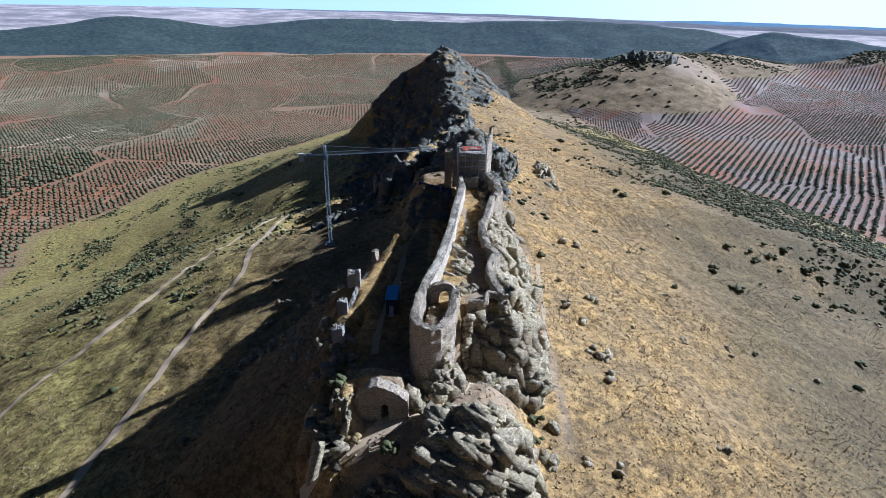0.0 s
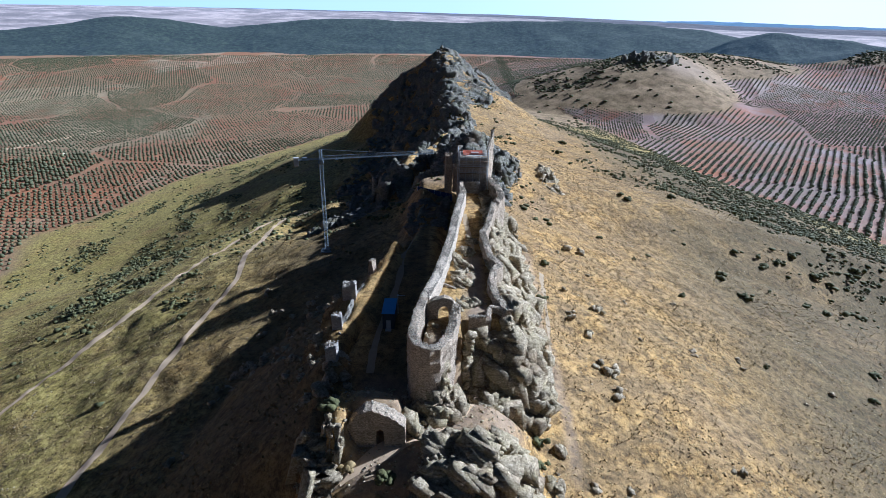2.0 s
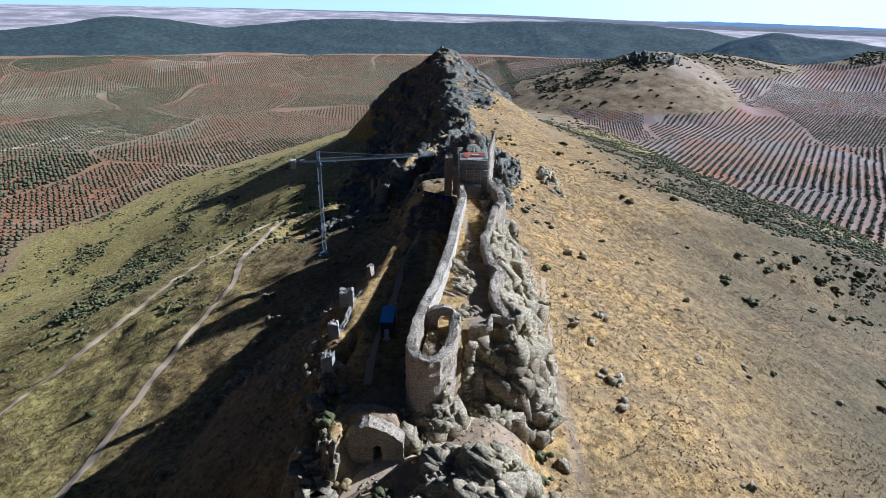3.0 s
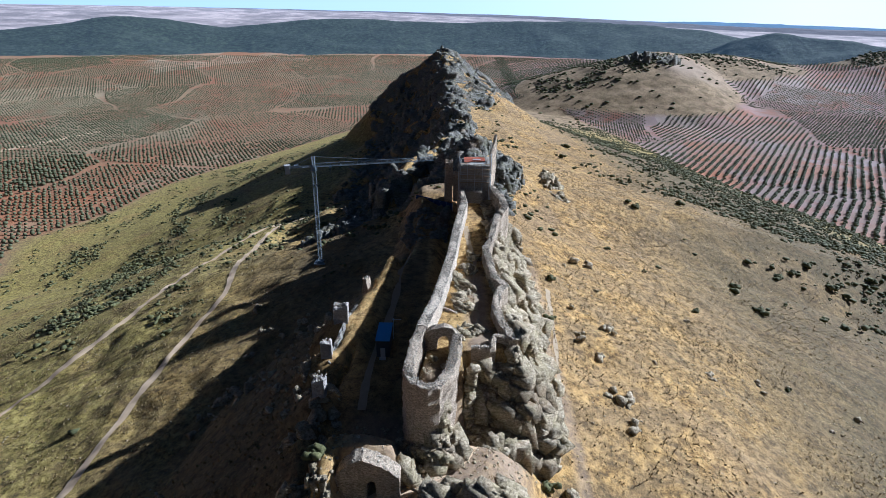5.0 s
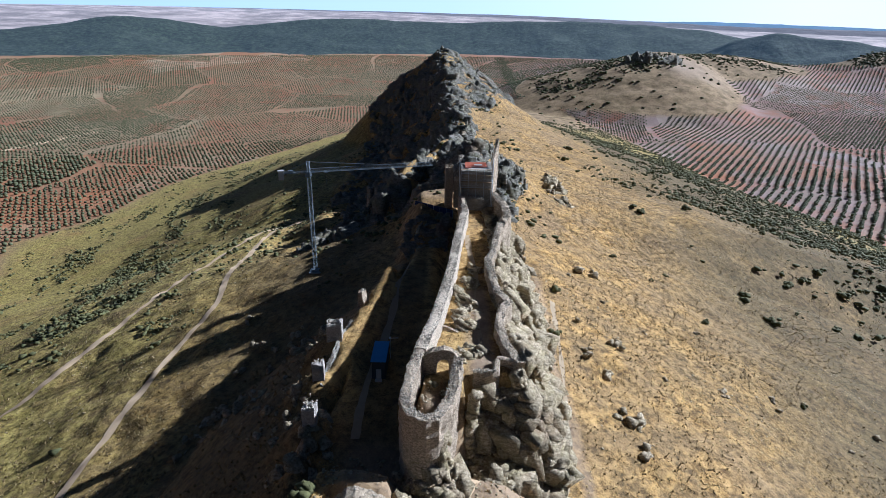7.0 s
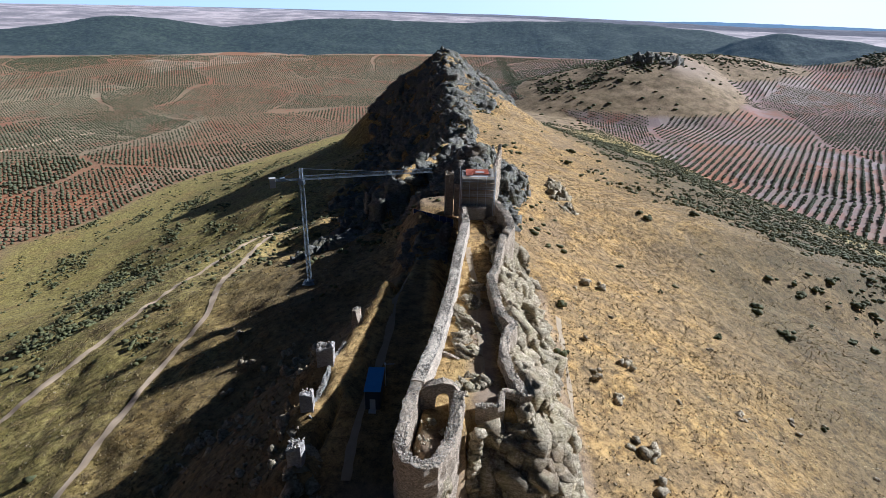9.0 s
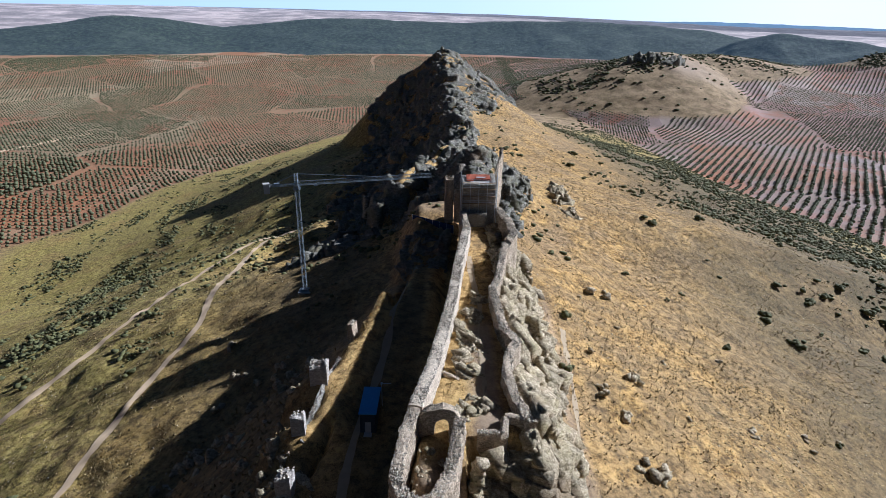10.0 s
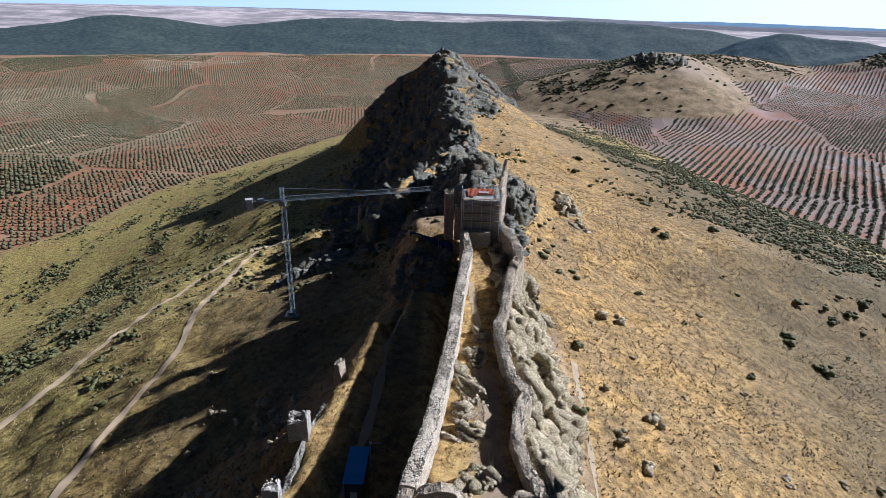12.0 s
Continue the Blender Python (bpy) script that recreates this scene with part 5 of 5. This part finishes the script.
    part("tie_rod", tube(o + np.array([0, 0, 3.1]), o + jd * 22 + up3 * 1.0, 0.05, 5), CRANE_GREY, th)
    part("tie_rod", tube(o + np.array([0, 0, 3.1]), o - jd * 7.2, 0.05, 5), CRANE_GREY, th)
    part("trolley", box(o + jd * 5 - np.array([0, 0, 0.25]), (0.9, 0.9, 0.3), 25), STEEL, th)
    part("hook_rope", tube(o + jd * 5 - np.array([0, 0, 0.3]), o + jd * 5 - np.array([0, 0, 4.0]), 0.03, 4), DARK, th)
    part("winch_box", box(o - jd * 5 + np.array([0, 0, 0.4]), (1.4, 1.0, 0.8), 25), CRANE_GREY, th)


crane()


def cloth_fence():
    th = thing("cloth_fence", (-2.5, 190, 82), "dark blue netting fence on posts below the keep", "fence")
    a, b = np.array([-9.3, 196.9]), np.array([2.7, 188.3])
    n = 7
    g = [(a + (b - a) * k / (n - 1)) for k in range(n)]
    zs = [float(land(*p)) for p in g]
    for p, z in zip(g, zs):
        part("post", tube((*p, z - 0.2), (*p, 83.0), 0.05), STEEL, th)
    nor = np.array([b[1] - a[1], a[0] - b[0]])
    nor = nor / np.linalg.norm(nor) * 0.02
    for k in range(n - 1):
        p, q = g[k], g[k + 1]
        v = [(*(p + nor), min(zs[k] + 0.1, 80.8)), (*(q + nor), min(zs[k + 1] + 0.1, 80.8)), (*(q + nor), 82.9), (*(p + nor), 82.9)]
        v += [(x - 2 * nor[0], y - 2 * nor[1], z) for x, y, z in v]
        part("netting", (v, BOX_F), BLUE_NET, th)


cloth_fence()


# plan places and sizes of single shrubs and boulders
SHRUBS_NEAR = [(104, 198, 1.9), (109, 187, 1.6), (67, 340, 2.2), (26, 137, 1.2), (30, 159, 1.3), (22, 159, 1.0), (122, 225, 1.8), (107, 204, 1.8), (133, 221, 1.6), (159, 226, 2.2), (108, 189, 1.5), (140, 200, 1.5), (148, 199, 1.8), (138, 158, 1.6), (126, 142, 1.4), (187, 241, 2.3), (78, 172, 1.0), (76, 374, 2.2), (82, 247, 1.8)]
SHRUBS_FAR = [(108, 266, 2.0), (92, 142, 1.0), (142, 227, 1.8), (134, 222, 1.6), (154, 236, 2.0), (79, 173, 0.9), (57, 200, 0.9), (140, 258, 1.6), (79, 250, 1.3), (-8, 72, 1.6), (-17, 79, 1.5), (18, 88, 1.3), (18, 83, 1.2), (-30, 244, 1.4), (-58, 274, 2.0), (-45, 237, 1.4), (-32, 222, 1.3), (-160, 332, 2.0), (-146, 292, 1.6), (-183, 391, 1.8)]
BOULDERS_NEAR = [(42, 141, 1.7), (41, 178, 1.8), (45, 181, 1.4), (37, 114, 1.9), (40, 114, 1.3), (35, 115, 1.0), (36, 128, 1.2), (32, 133, 1.2), (39, 107, 1.3), (22, 87, 1.5), (33, 81, 1.0), (28, 81, 1.1), (59, 93, 1.0), (110, 139, 1.0), (82, 137, 0.8), (68, 135, 0.8), (43, 143, 1.3), (33, 135, 1.2), (37, 129, 1.4), (68, 137, 1.1), (83, 141, 1.2), (44, 178, 1.5), (37, 174, 1.4)]
BOULDERS_FAR = [(44, 163, 0.9), (33, 148, 1.2), (54, 155, 0.7), (52, 134, 0.8), (72, 163, 0.7), (50, 171, 0.6), (40, 116, 1.5), (36, 117, 1.2), (39, 107, 1.1), (67, 135, 0.8), (92, 143, 0.9), (37, 130, 0.9), (42, 141, 1.1), (97, 130, 0.6), (140, 173, 0.6), (-55, 95, 1.2), (-53, 113, 1.3), (-51, 96, 0.9), (-46, 150, 1.2), (-54, 164, 1.0), (-48, 149, 1.4), (-49, 140, 1.4), (-54, 162, 1.2)]


# ---- plants and stones on the land ----
def in_view(x, y, margin=1.12):
    """The wedge of country that the walk looks over."""
    return (np.abs(x) < 0.80 * margin * y + 30) & (y > 20)


def spots(n, x0, x1, y0, y1, density=None, seed=0):
    gen = np.random.default_rng(seed + 2000)
    x, y = gen.uniform(x0, x1, n), gen.uniform(y0, y1, n)
    ok = in_view(x, y)
    if density is not None:
        ok &= gen.uniform(0, 1, n) < density(x, y)
    x, y = x[ok], y[ok]
    return np.stack([x, y, land(x, y)], 1)


def off_castle(x, y):
    """No growth on the tracks or under the walls."""
    free = np.ones(len(x), bool)
    for pts in (OUTER, INNER):
        p = np.array(pts, float)
        px = np.interp(y, p[:, 1], p[:, 0])
        free &= ~((np.abs(x - px) < 2.2) & (y < 310))
    free &= ~((x > -22) & (x < 19) & (y > 78) & (y < 200))
    return free


def blades(n, gen):
    """A tuft: leaves fanned out from one foot."""
    v, f = [], []
    for k in range(n):
        a, lean, h = gen.uniform(0, 6.28), gen.uniform(0.25, 1.0), gen.uniform(0.6, 1.2)
        w = 0.16
        d, s = np.array([np.cos(a), np.sin(a), 0]), np.array([-np.sin(a), np.cos(a), 0])
        v += [s * -w + d * 0.1, s * w + d * 0.1, d * lean * 0.8 + np.array([0, 0, h])]
        f.append((3 * k, 3 * k + 1, 3 * k + 2))
    return np.array(v), np.array(f)


GEN = np.random.default_rng(5)
TUFTS = [blades(6, GEN) for _ in range(6)]
STRAW = leaf_material("dry_grass", (0.24, 0.165, 0.065), (0.54, 0.40, 0.18), 0.5)


HUMPS = [blob(BALL1, 0.4, GEN) for _ in range(6)]


def tufts(name, label, n, box_, size, mat, density, seed):
    p = spots(n, *box_, density, seed)
    p = p[off_castle(p[:, 0], p[:, 1])]
    s = size * rng.uniform(0.5, 1.4, (len(p), 1)) * np.array([[1.0, 1.0, 0.75]])
    s[:, 2] *= 0.6
    return solid(name, scatter(HUMPS, p, s, spin(len(p))), mat, (0, 0, 0), label, "grass", kind="stuff")


patch = lambda x, y: smooth(-0.5, 0.5, fbm(x, y, 18, 4, 201))
tufts("dry_grass", "tufts of yellow dry grass on the sunny slope", 32000, (12, 190, 60, 330), 0.2, STRAW, lambda x, y: patch(x, y) * np.clip(1.3 - y / 330, 0.15, 1), 1)
tufts("dry_grass", "tufts of dry grass on the western slope", 30000, (-190, -15, 60, 330), 0.17, STRAW, lambda x, y: patch(x, y) * 0.8 * np.clip(1.3 - y / 330, 0.15, 1), 2)


def ward_grass():
    gen = np.random.default_rng(77)
    n = 2600
    y = gen.uniform(100, 166, n)
    x = gen.uniform(0, 1, n) * np.where(y > 130, 4.0, 5.0) + (-2.0 + 0.11 * (y - 100) + 1.6)
    keep_ = gen.uniform(0, 1, n) < smooth(-0.2, 0.3, fbm(x, y, 6, 3, 31))
    x, y = x[keep_], y[keep_]
    y2 = gen.uniform(108, 158, 1500)
    x2 = np.interp(y2, [100, 130, 162], [-20.3, -17.4, -11.8]) + gen.uniform(0, 1, 1500) * np.interp(y2, [100, 162], [6.0, 1.0])
    x3, y3 = gen.uniform(-17, 14, 1500), gen.uniform(60, 88, 1500)
    x2, y2 = np.r_[x2, x3], np.r_[y2, y3]
    x, y = np.r_[x, x2], np.r_[y, y2]
    p = np.stack([x, y, land(x, y) - 0.03], 1)
    s = 0.26 * gen.uniform(0.5, 1.3, (len(p), 1)) * np.ones((1, 3))
    solid("ward_grass", scatter(TUFTS, p, s, spin(len(p))), STRAW, (0, 0, 0), "golden dry grass inside the castle wards", "grass", kind="stuff")


ward_grass()


# shrubs
BUSHES = [blob(BALL2, 0.30, GEN) for _ in range(6)]
SMALL = [blob(BALL1, 0.34, GEN) for _ in range(6)]


def thicket(n, gen):
    """A ragged bush: several leafy clumps grown together."""
    at = np.stack([gen.normal(0, 0.5, n), gen.normal(0, 0.5, n), gen.uniform(0.0, 0.7, n)], 1)
    size = gen.uniform(0.25, 0.6, (n, 1)) * np.ones((1, 3))
    ang = gen.uniform(0, 6.3, (3, n))
    vs, fs = [], []
    for k in range(n):
        v, f = blob(BALL1, 0.45, gen)
        vs.append(v @ turn(*ang[:, k:k + 1])[0].T * size[k] + at[k])
        fs.append(f + k * len(v))
    return np.concatenate(vs), np.concatenate(fs)


BUNCHES = [thicket(3, GEN) for _ in range(10)]
THICKETS = [thicket(5, GEN) for _ in range(8)]


CLUMPS = [blades(14, GEN) for _ in range(6)]


def shrub_stuff(name, label, n, box_, lo, hi, mat, density, seed, kinds):
    p = spots(n, *box_, density, seed)
    p = p[off_castle(p[:, 0], p[:, 1])]
    s = rng.uniform(lo, hi, (len(p), 1)) * rng.uniform(0.75, 1.3, (len(p), 3)) * np.array([[1, 1, 0.62]])
    p[:, 2] += s[:, 2] * 0.25
    solid(name, scatter(kinds, p, s, spin(len(p))), mat, (0, 0, 0), label, "shrubs", kind="stuff")


def low_right(x, y):
    """Scrub of the eastern foot, thick below and straggling upwards."""
    up = ridge_share(x, y) + 0.10 * fbm(x, y, 60, 3, 306)
    thick = smooth(0.92, 0.80, up) * smooth(185, 285, y + 0.35 * x - 60) * (0.07 + 0.93 * smooth(0.82, 0.66, up)) + 0.03 * smooth(0.92, 0.80, up) * smooth(150, 260, y)
    return thick * smooth(-0.45, 0.15, fbm(x, y, 26, 4, 301)) * (tilled_share(x, y) < 0.3)


def low_left(x, y):
    return (0.7 * heath(x, y) + 0.10 * smooth(-40, -110, x) * smooth(120, 220, y) * smooth(0.0, 0.3, fbm(x, y, 30, 4, 305))) * (tilled_share(x, y) < 0.3)


def hill_dots(x, y):
    """Bushes of the far hill: thick along its crest and its shaded foot, single ones on the face."""
    k = hill_share(x, y)
    crest = smooth(0.55, 0.8, k) * smooth(1250, 1330, y) + 1.6 * smooth(0.1, 0.4, k) * smooth(450, 380, x) * smooth(1190, 1290, y)
    knolls = smooth(520, 600, x) * smooth(1450, 1520, y)
    return (tilled_share(x, y) < 0.3) * (0.035 + 0.6 * np.clip(crest, 0, 1) + 0.7 * knolls) * smooth(-0.4, 0.2, fbm(x, y, 60, 4, 303))


grit = lambda x, y: (x > 18) * smooth(-0.3, 0.35, fbm(x, y, 22, 4, 207)) * np.clip(1.25 - y / 420, 0.2, 1)
shrub_stuff("scrub", "dark green scrub on the lower eastern slope", 22000, (60, 420, 150, 1000), 0.5, 1.5, SHRUB, low_right, 11, SMALL)
shrub_stuff("scrub", "dark green bushes on the eastern slope", 15000, (60, 400, 110, 800), 0.6, 2.4, SHRUB, low_right, 16, BUNCHES)
shrub_stuff("scrub", "green and brown scrub on the western slope", 40000, (-400, -50, 100, 700), 0.4, 1.4, SHRUB, low_left, 12, SMALL)
shrub_stuff("scrub", "dark bushes in long drifts on the western slope", 5000, (-380, -70, 150, 640), 0.8, 2.0, SHRUB, low_left, 17, THICKETS)
shrub_stuff("dry_scrub", "grey-brown dry bushes on the slopes", 60000, (-200, 220, 60, 380), 0.25, 0.65, DRY_SHRUB, lambda x, y: (np.abs(x) > 20) * smooth(-0.25, 0.4, fbm(x, y, 14, 4, 202)) * 0.6, 13, CLUMPS)
shrub_stuff("withered_plants", "small dark withered plants dotted over the sunny slope", 46000, (18, 260, 60, 400), 0.2, 0.5, WITHERED, grit, 18, CLUMPS)
shrub_stuff("withered_plants", "small dark withered plants dotted over the shaded slope", 34000, (-190, -20, 60, 330), 0.16, 0.5, WITHERED, lambda x, y: smooth(-0.3, 0.35, fbm(x, y, 16, 4, 208)) * 0.8, 19, CLUMPS)
shrub_stuff("withered_plants", "low round withered cushions dotted over the slopes", 22000, (-180, 220, 60, 360), 0.12, 0.32, WITHERED, lambda x, y: (np.abs(x) > 20) * smooth(-0.2, 0.4, fbm(x, y, 19, 4, 210)), 22, SMALL)
shrub_stuff("hill_scrub", "dark scrub dotted on the far brown hill", 34000, (180, 1300, 950, 1900), 1.6, 4.4, SHRUB, hill_dots, 14, SMALL)
shrub_stuff("scrub", "dark bushes below the foot of the crane", 1500, (-95, -30, 170, 300), 0.5, 1.5, SHRUB, lambda x, y: smooth(0.0, 0.3, fbm(x, y, 22, 4, 309)) * 0.7, 20, BUNCHES)
shrub_stuff("crag_scrub", "shrubs among the rocks of the ridge", 3000, (-90, 40, 195, 560), 0.4, 1.3, SHRUB, lambda x, y: smooth(-0.1, 0.4, fbm(x, y, 25, 4, 304)), 15, SMALL)


def bush(x, y, r, label, mat, seed):
    """A single shrub: stems and a crown of leafy clumps."""
    gen = np.random.default_rng(seed + 3000)
    z = float(land(x, y))
    th = thing("shrub", (x, y, z), label, "shrub", "shrubs on the slope")
    part("stem", join(*(tube((x, y, z - 0.1), (x + r * 0.4 * math.cos(a), y + r * 0.4 * math.sin(a), z + r * 0.6), 0.05, 5) for a in gen.uniform(0, 6.3, 3))), DRY_SHRUB, th)
    n = 9
    p = np.stack([x + gen.normal(0, 0.42, n) * r, y + gen.normal(0, 0.42, n) * r, z + gen.uniform(0.2, 0.65, n) * r], 1)
    s = gen.uniform(0.3, 0.6, (n, 1)) * r * np.array([[1, 1, 0.8]])
    part("crown", scatter([blob(BALL2, 0.36, gen) for _ in range(3)], p, s, spin(n)), mat, th)


for k, (x, y, r) in enumerate(((-14.2, 73.6, 1.5), (-6.0, 67.0, 1.6), (13.5, 74.5, 1.5), (15.5, 71.5, 1.3), (-9.0, 70.0, 0.9))):
    bush(x, y, r, "dry yellow-brown bush beside the path", DRY_SHRUB, 500 + k)
for k, (x, y, r) in enumerate(SHRUBS_NEAR + SHRUBS_FAR):
    bush(x, y, r, "rounded dark green shrub on the dry slope", SHRUB, k)


def boulder(x, y, r, seed):
    gen = np.random.default_rng(seed + 4000)
    n = int(gen.integers(1, 4))
    p = np.stack([x + gen.normal(0, 0.5, n) * r, y + gen.normal(0, 0.5, n) * r, land(x, y) + gen.uniform(0.0, 0.3, n) * r], 1)
    s = r * gen.uniform(0.6, 1.0, (n, 1)) * np.array([[0.9, 1.2, 0.8]])
    geo = scatter([hull(12, gen) for _ in range(n)], p, s, turn(gen.normal(0.3, 0.4, n), gen.normal(0, 0.4, n), gen.uniform(0, 6.3, n)), np.arange(n))
    solid("boulder", geo, ROCK, (x, y, float(land(x, y))), "weathered grey boulder lying in dry grass", "boulder", "boulders on the slope")


for k, (x, y, r) in enumerate(BOULDERS_NEAR + BOULDERS_FAR):
    boulder(x, y, r, k)

p = spots(9000, -120, 160, 60, 300, lambda x, y: smooth(0.0, 0.5, fbm(x, y, 14, 4, 401)), 21)
p = p[off_castle(p[:, 0], p[:, 1])]
gen = np.random.default_rng(91)
q = np.stack([gen.uniform(-18, 19, 1100), gen.uniform(61, 90, 1100)], 1)
p = np.concatenate([p, np.column_stack([q, land(q[:, 0], q[:, 1])])])
solid("loose_stones", scatter(STONES, p, rng.uniform(0.10, 0.36, (len(p), 1)) * np.array([[1.2, 1, 0.6]]), spin(len(p))), ROCK, (0, 0, 0), "loose grey stones strewn over the slope", "stones", kind="stuff")


# ---- olive groves ----
def grove(name, label, x0, x1, y0, y1, seeds, row, gap, seed, angles):
    gen = np.random.default_rng(seed + 6000)
    fx, fy = gen.uniform(x0, x1, seeds), gen.uniform(y0, y1, seeds)
    ang = gen.choice(angles, seeds) + gen.normal(0, 0.05, seeds)
    rw, gp = row * gen.uniform(0.9, 1.15, seeds), gap * gen.uniform(0.9, 1.2, seeds)
    size = gen.uniform(0.78, 1.02, seeds)
    out, which = [], []
    reach = 420
    for k in range(seeds):
        a, b = np.meshgrid(np.arange(-reach, reach, rw[k]), np.arange(-reach, reach, gp[k]))
        a, b = a.ravel(), b.ravel()
        x = fx[k] + np.cos(ang[k]) * b - np.sin(ang[k]) * a + gen.normal(0, 0.35, a.size)
        y = fy[k] + np.sin(ang[k]) * b + np.cos(ang[k]) * a + gen.normal(0, 0.35, a.size)
        ok = (x > x0) & (x < x1) & (y > y0) & (y < y1) & in_view(x, y, 1.03)
        x, y = x[ok], y[ok]
        if not len(x):
            continue
        wx, wy = x + 60 * fbm(x, y, 260, 2, 501), y + 60 * fbm(x, y, 260, 2, 502)
        d = (wx[:, None] - fx) ** 2 + (wy[:, None] - fy) ** 2
        o = np.partition(d, 1, 1)
        mine = (d.argmin(1) == k) & (np.sqrt(o[:, 1]) - np.sqrt(o[:, 0]) > 5)
        x, y = x[mine], y[mine]
        z = land(x, y)
        ok = (tilled_share(x, y) > 0.5) & (np.hypot(x, y) < 1960) & (gen.uniform(0, 1, len(x)) > 0.03)
        out.append(np.stack([x[ok], y[ok], z[ok]], 1))
        which.append(np.full(ok.sum(), size[k]))
    p, s = np.concatenate(out), np.concatenate(which)
    far = np.hypot(p[:, 0], p[:, 1])
    near = far < 900
    for tag, sel, kinds in (("near", near, OLIVES_NEAR), ("far", ~near, OLIVES_FAR)):
        q, t = p[sel].copy(), s[sel]
        sz = (2.3 * t * rng.uniform(0.7, 1.25, len(t)))[:, None] * np.array([[1.0, 1.0, 0.85]])
        q[:, 2] += sz[:, 2] * 0.75
        solid(name, scatter(kinds, q, sz, spin(len(q))), OLIVE, (0, 0, 0), label, "olive grove", kind="stuff")
    print(name, len(p))


OLIVES_NEAR = [blob(BALL1, 0.25, GEN) for _ in range(6)]
OCT = (np.array([(1, 0, 0), (0, 1, 0), (-1, 0, 0), (0, -1, 0), (0, 0, 1), (0, 0, -1)], float), np.array([(0, 1, 4), (1, 2, 4), (2, 3, 4), (3, 0, 4), (1, 0, 5), (2, 1, 5), (3, 2, 5), (0, 3, 5)]))
OLIVES_FAR = [blob(OCT, 0.2, GEN) for _ in range(6)]
grove("olive_grove_east", "rows of olive trees on pinkish red soil", 150, 1750, 380, 1950, 40, 8.4, 5.0, 1, [0.87, 0.87, 0.95, 0.6, 2.3])
grove("olive_grove_west", "olive trees planted in squares on red soil", -1750, 180, 380, 1950, 44, 8.8, 5.2, 2, [0.05, -0.12, 0.2, 0.1, 0.35, 0.9])
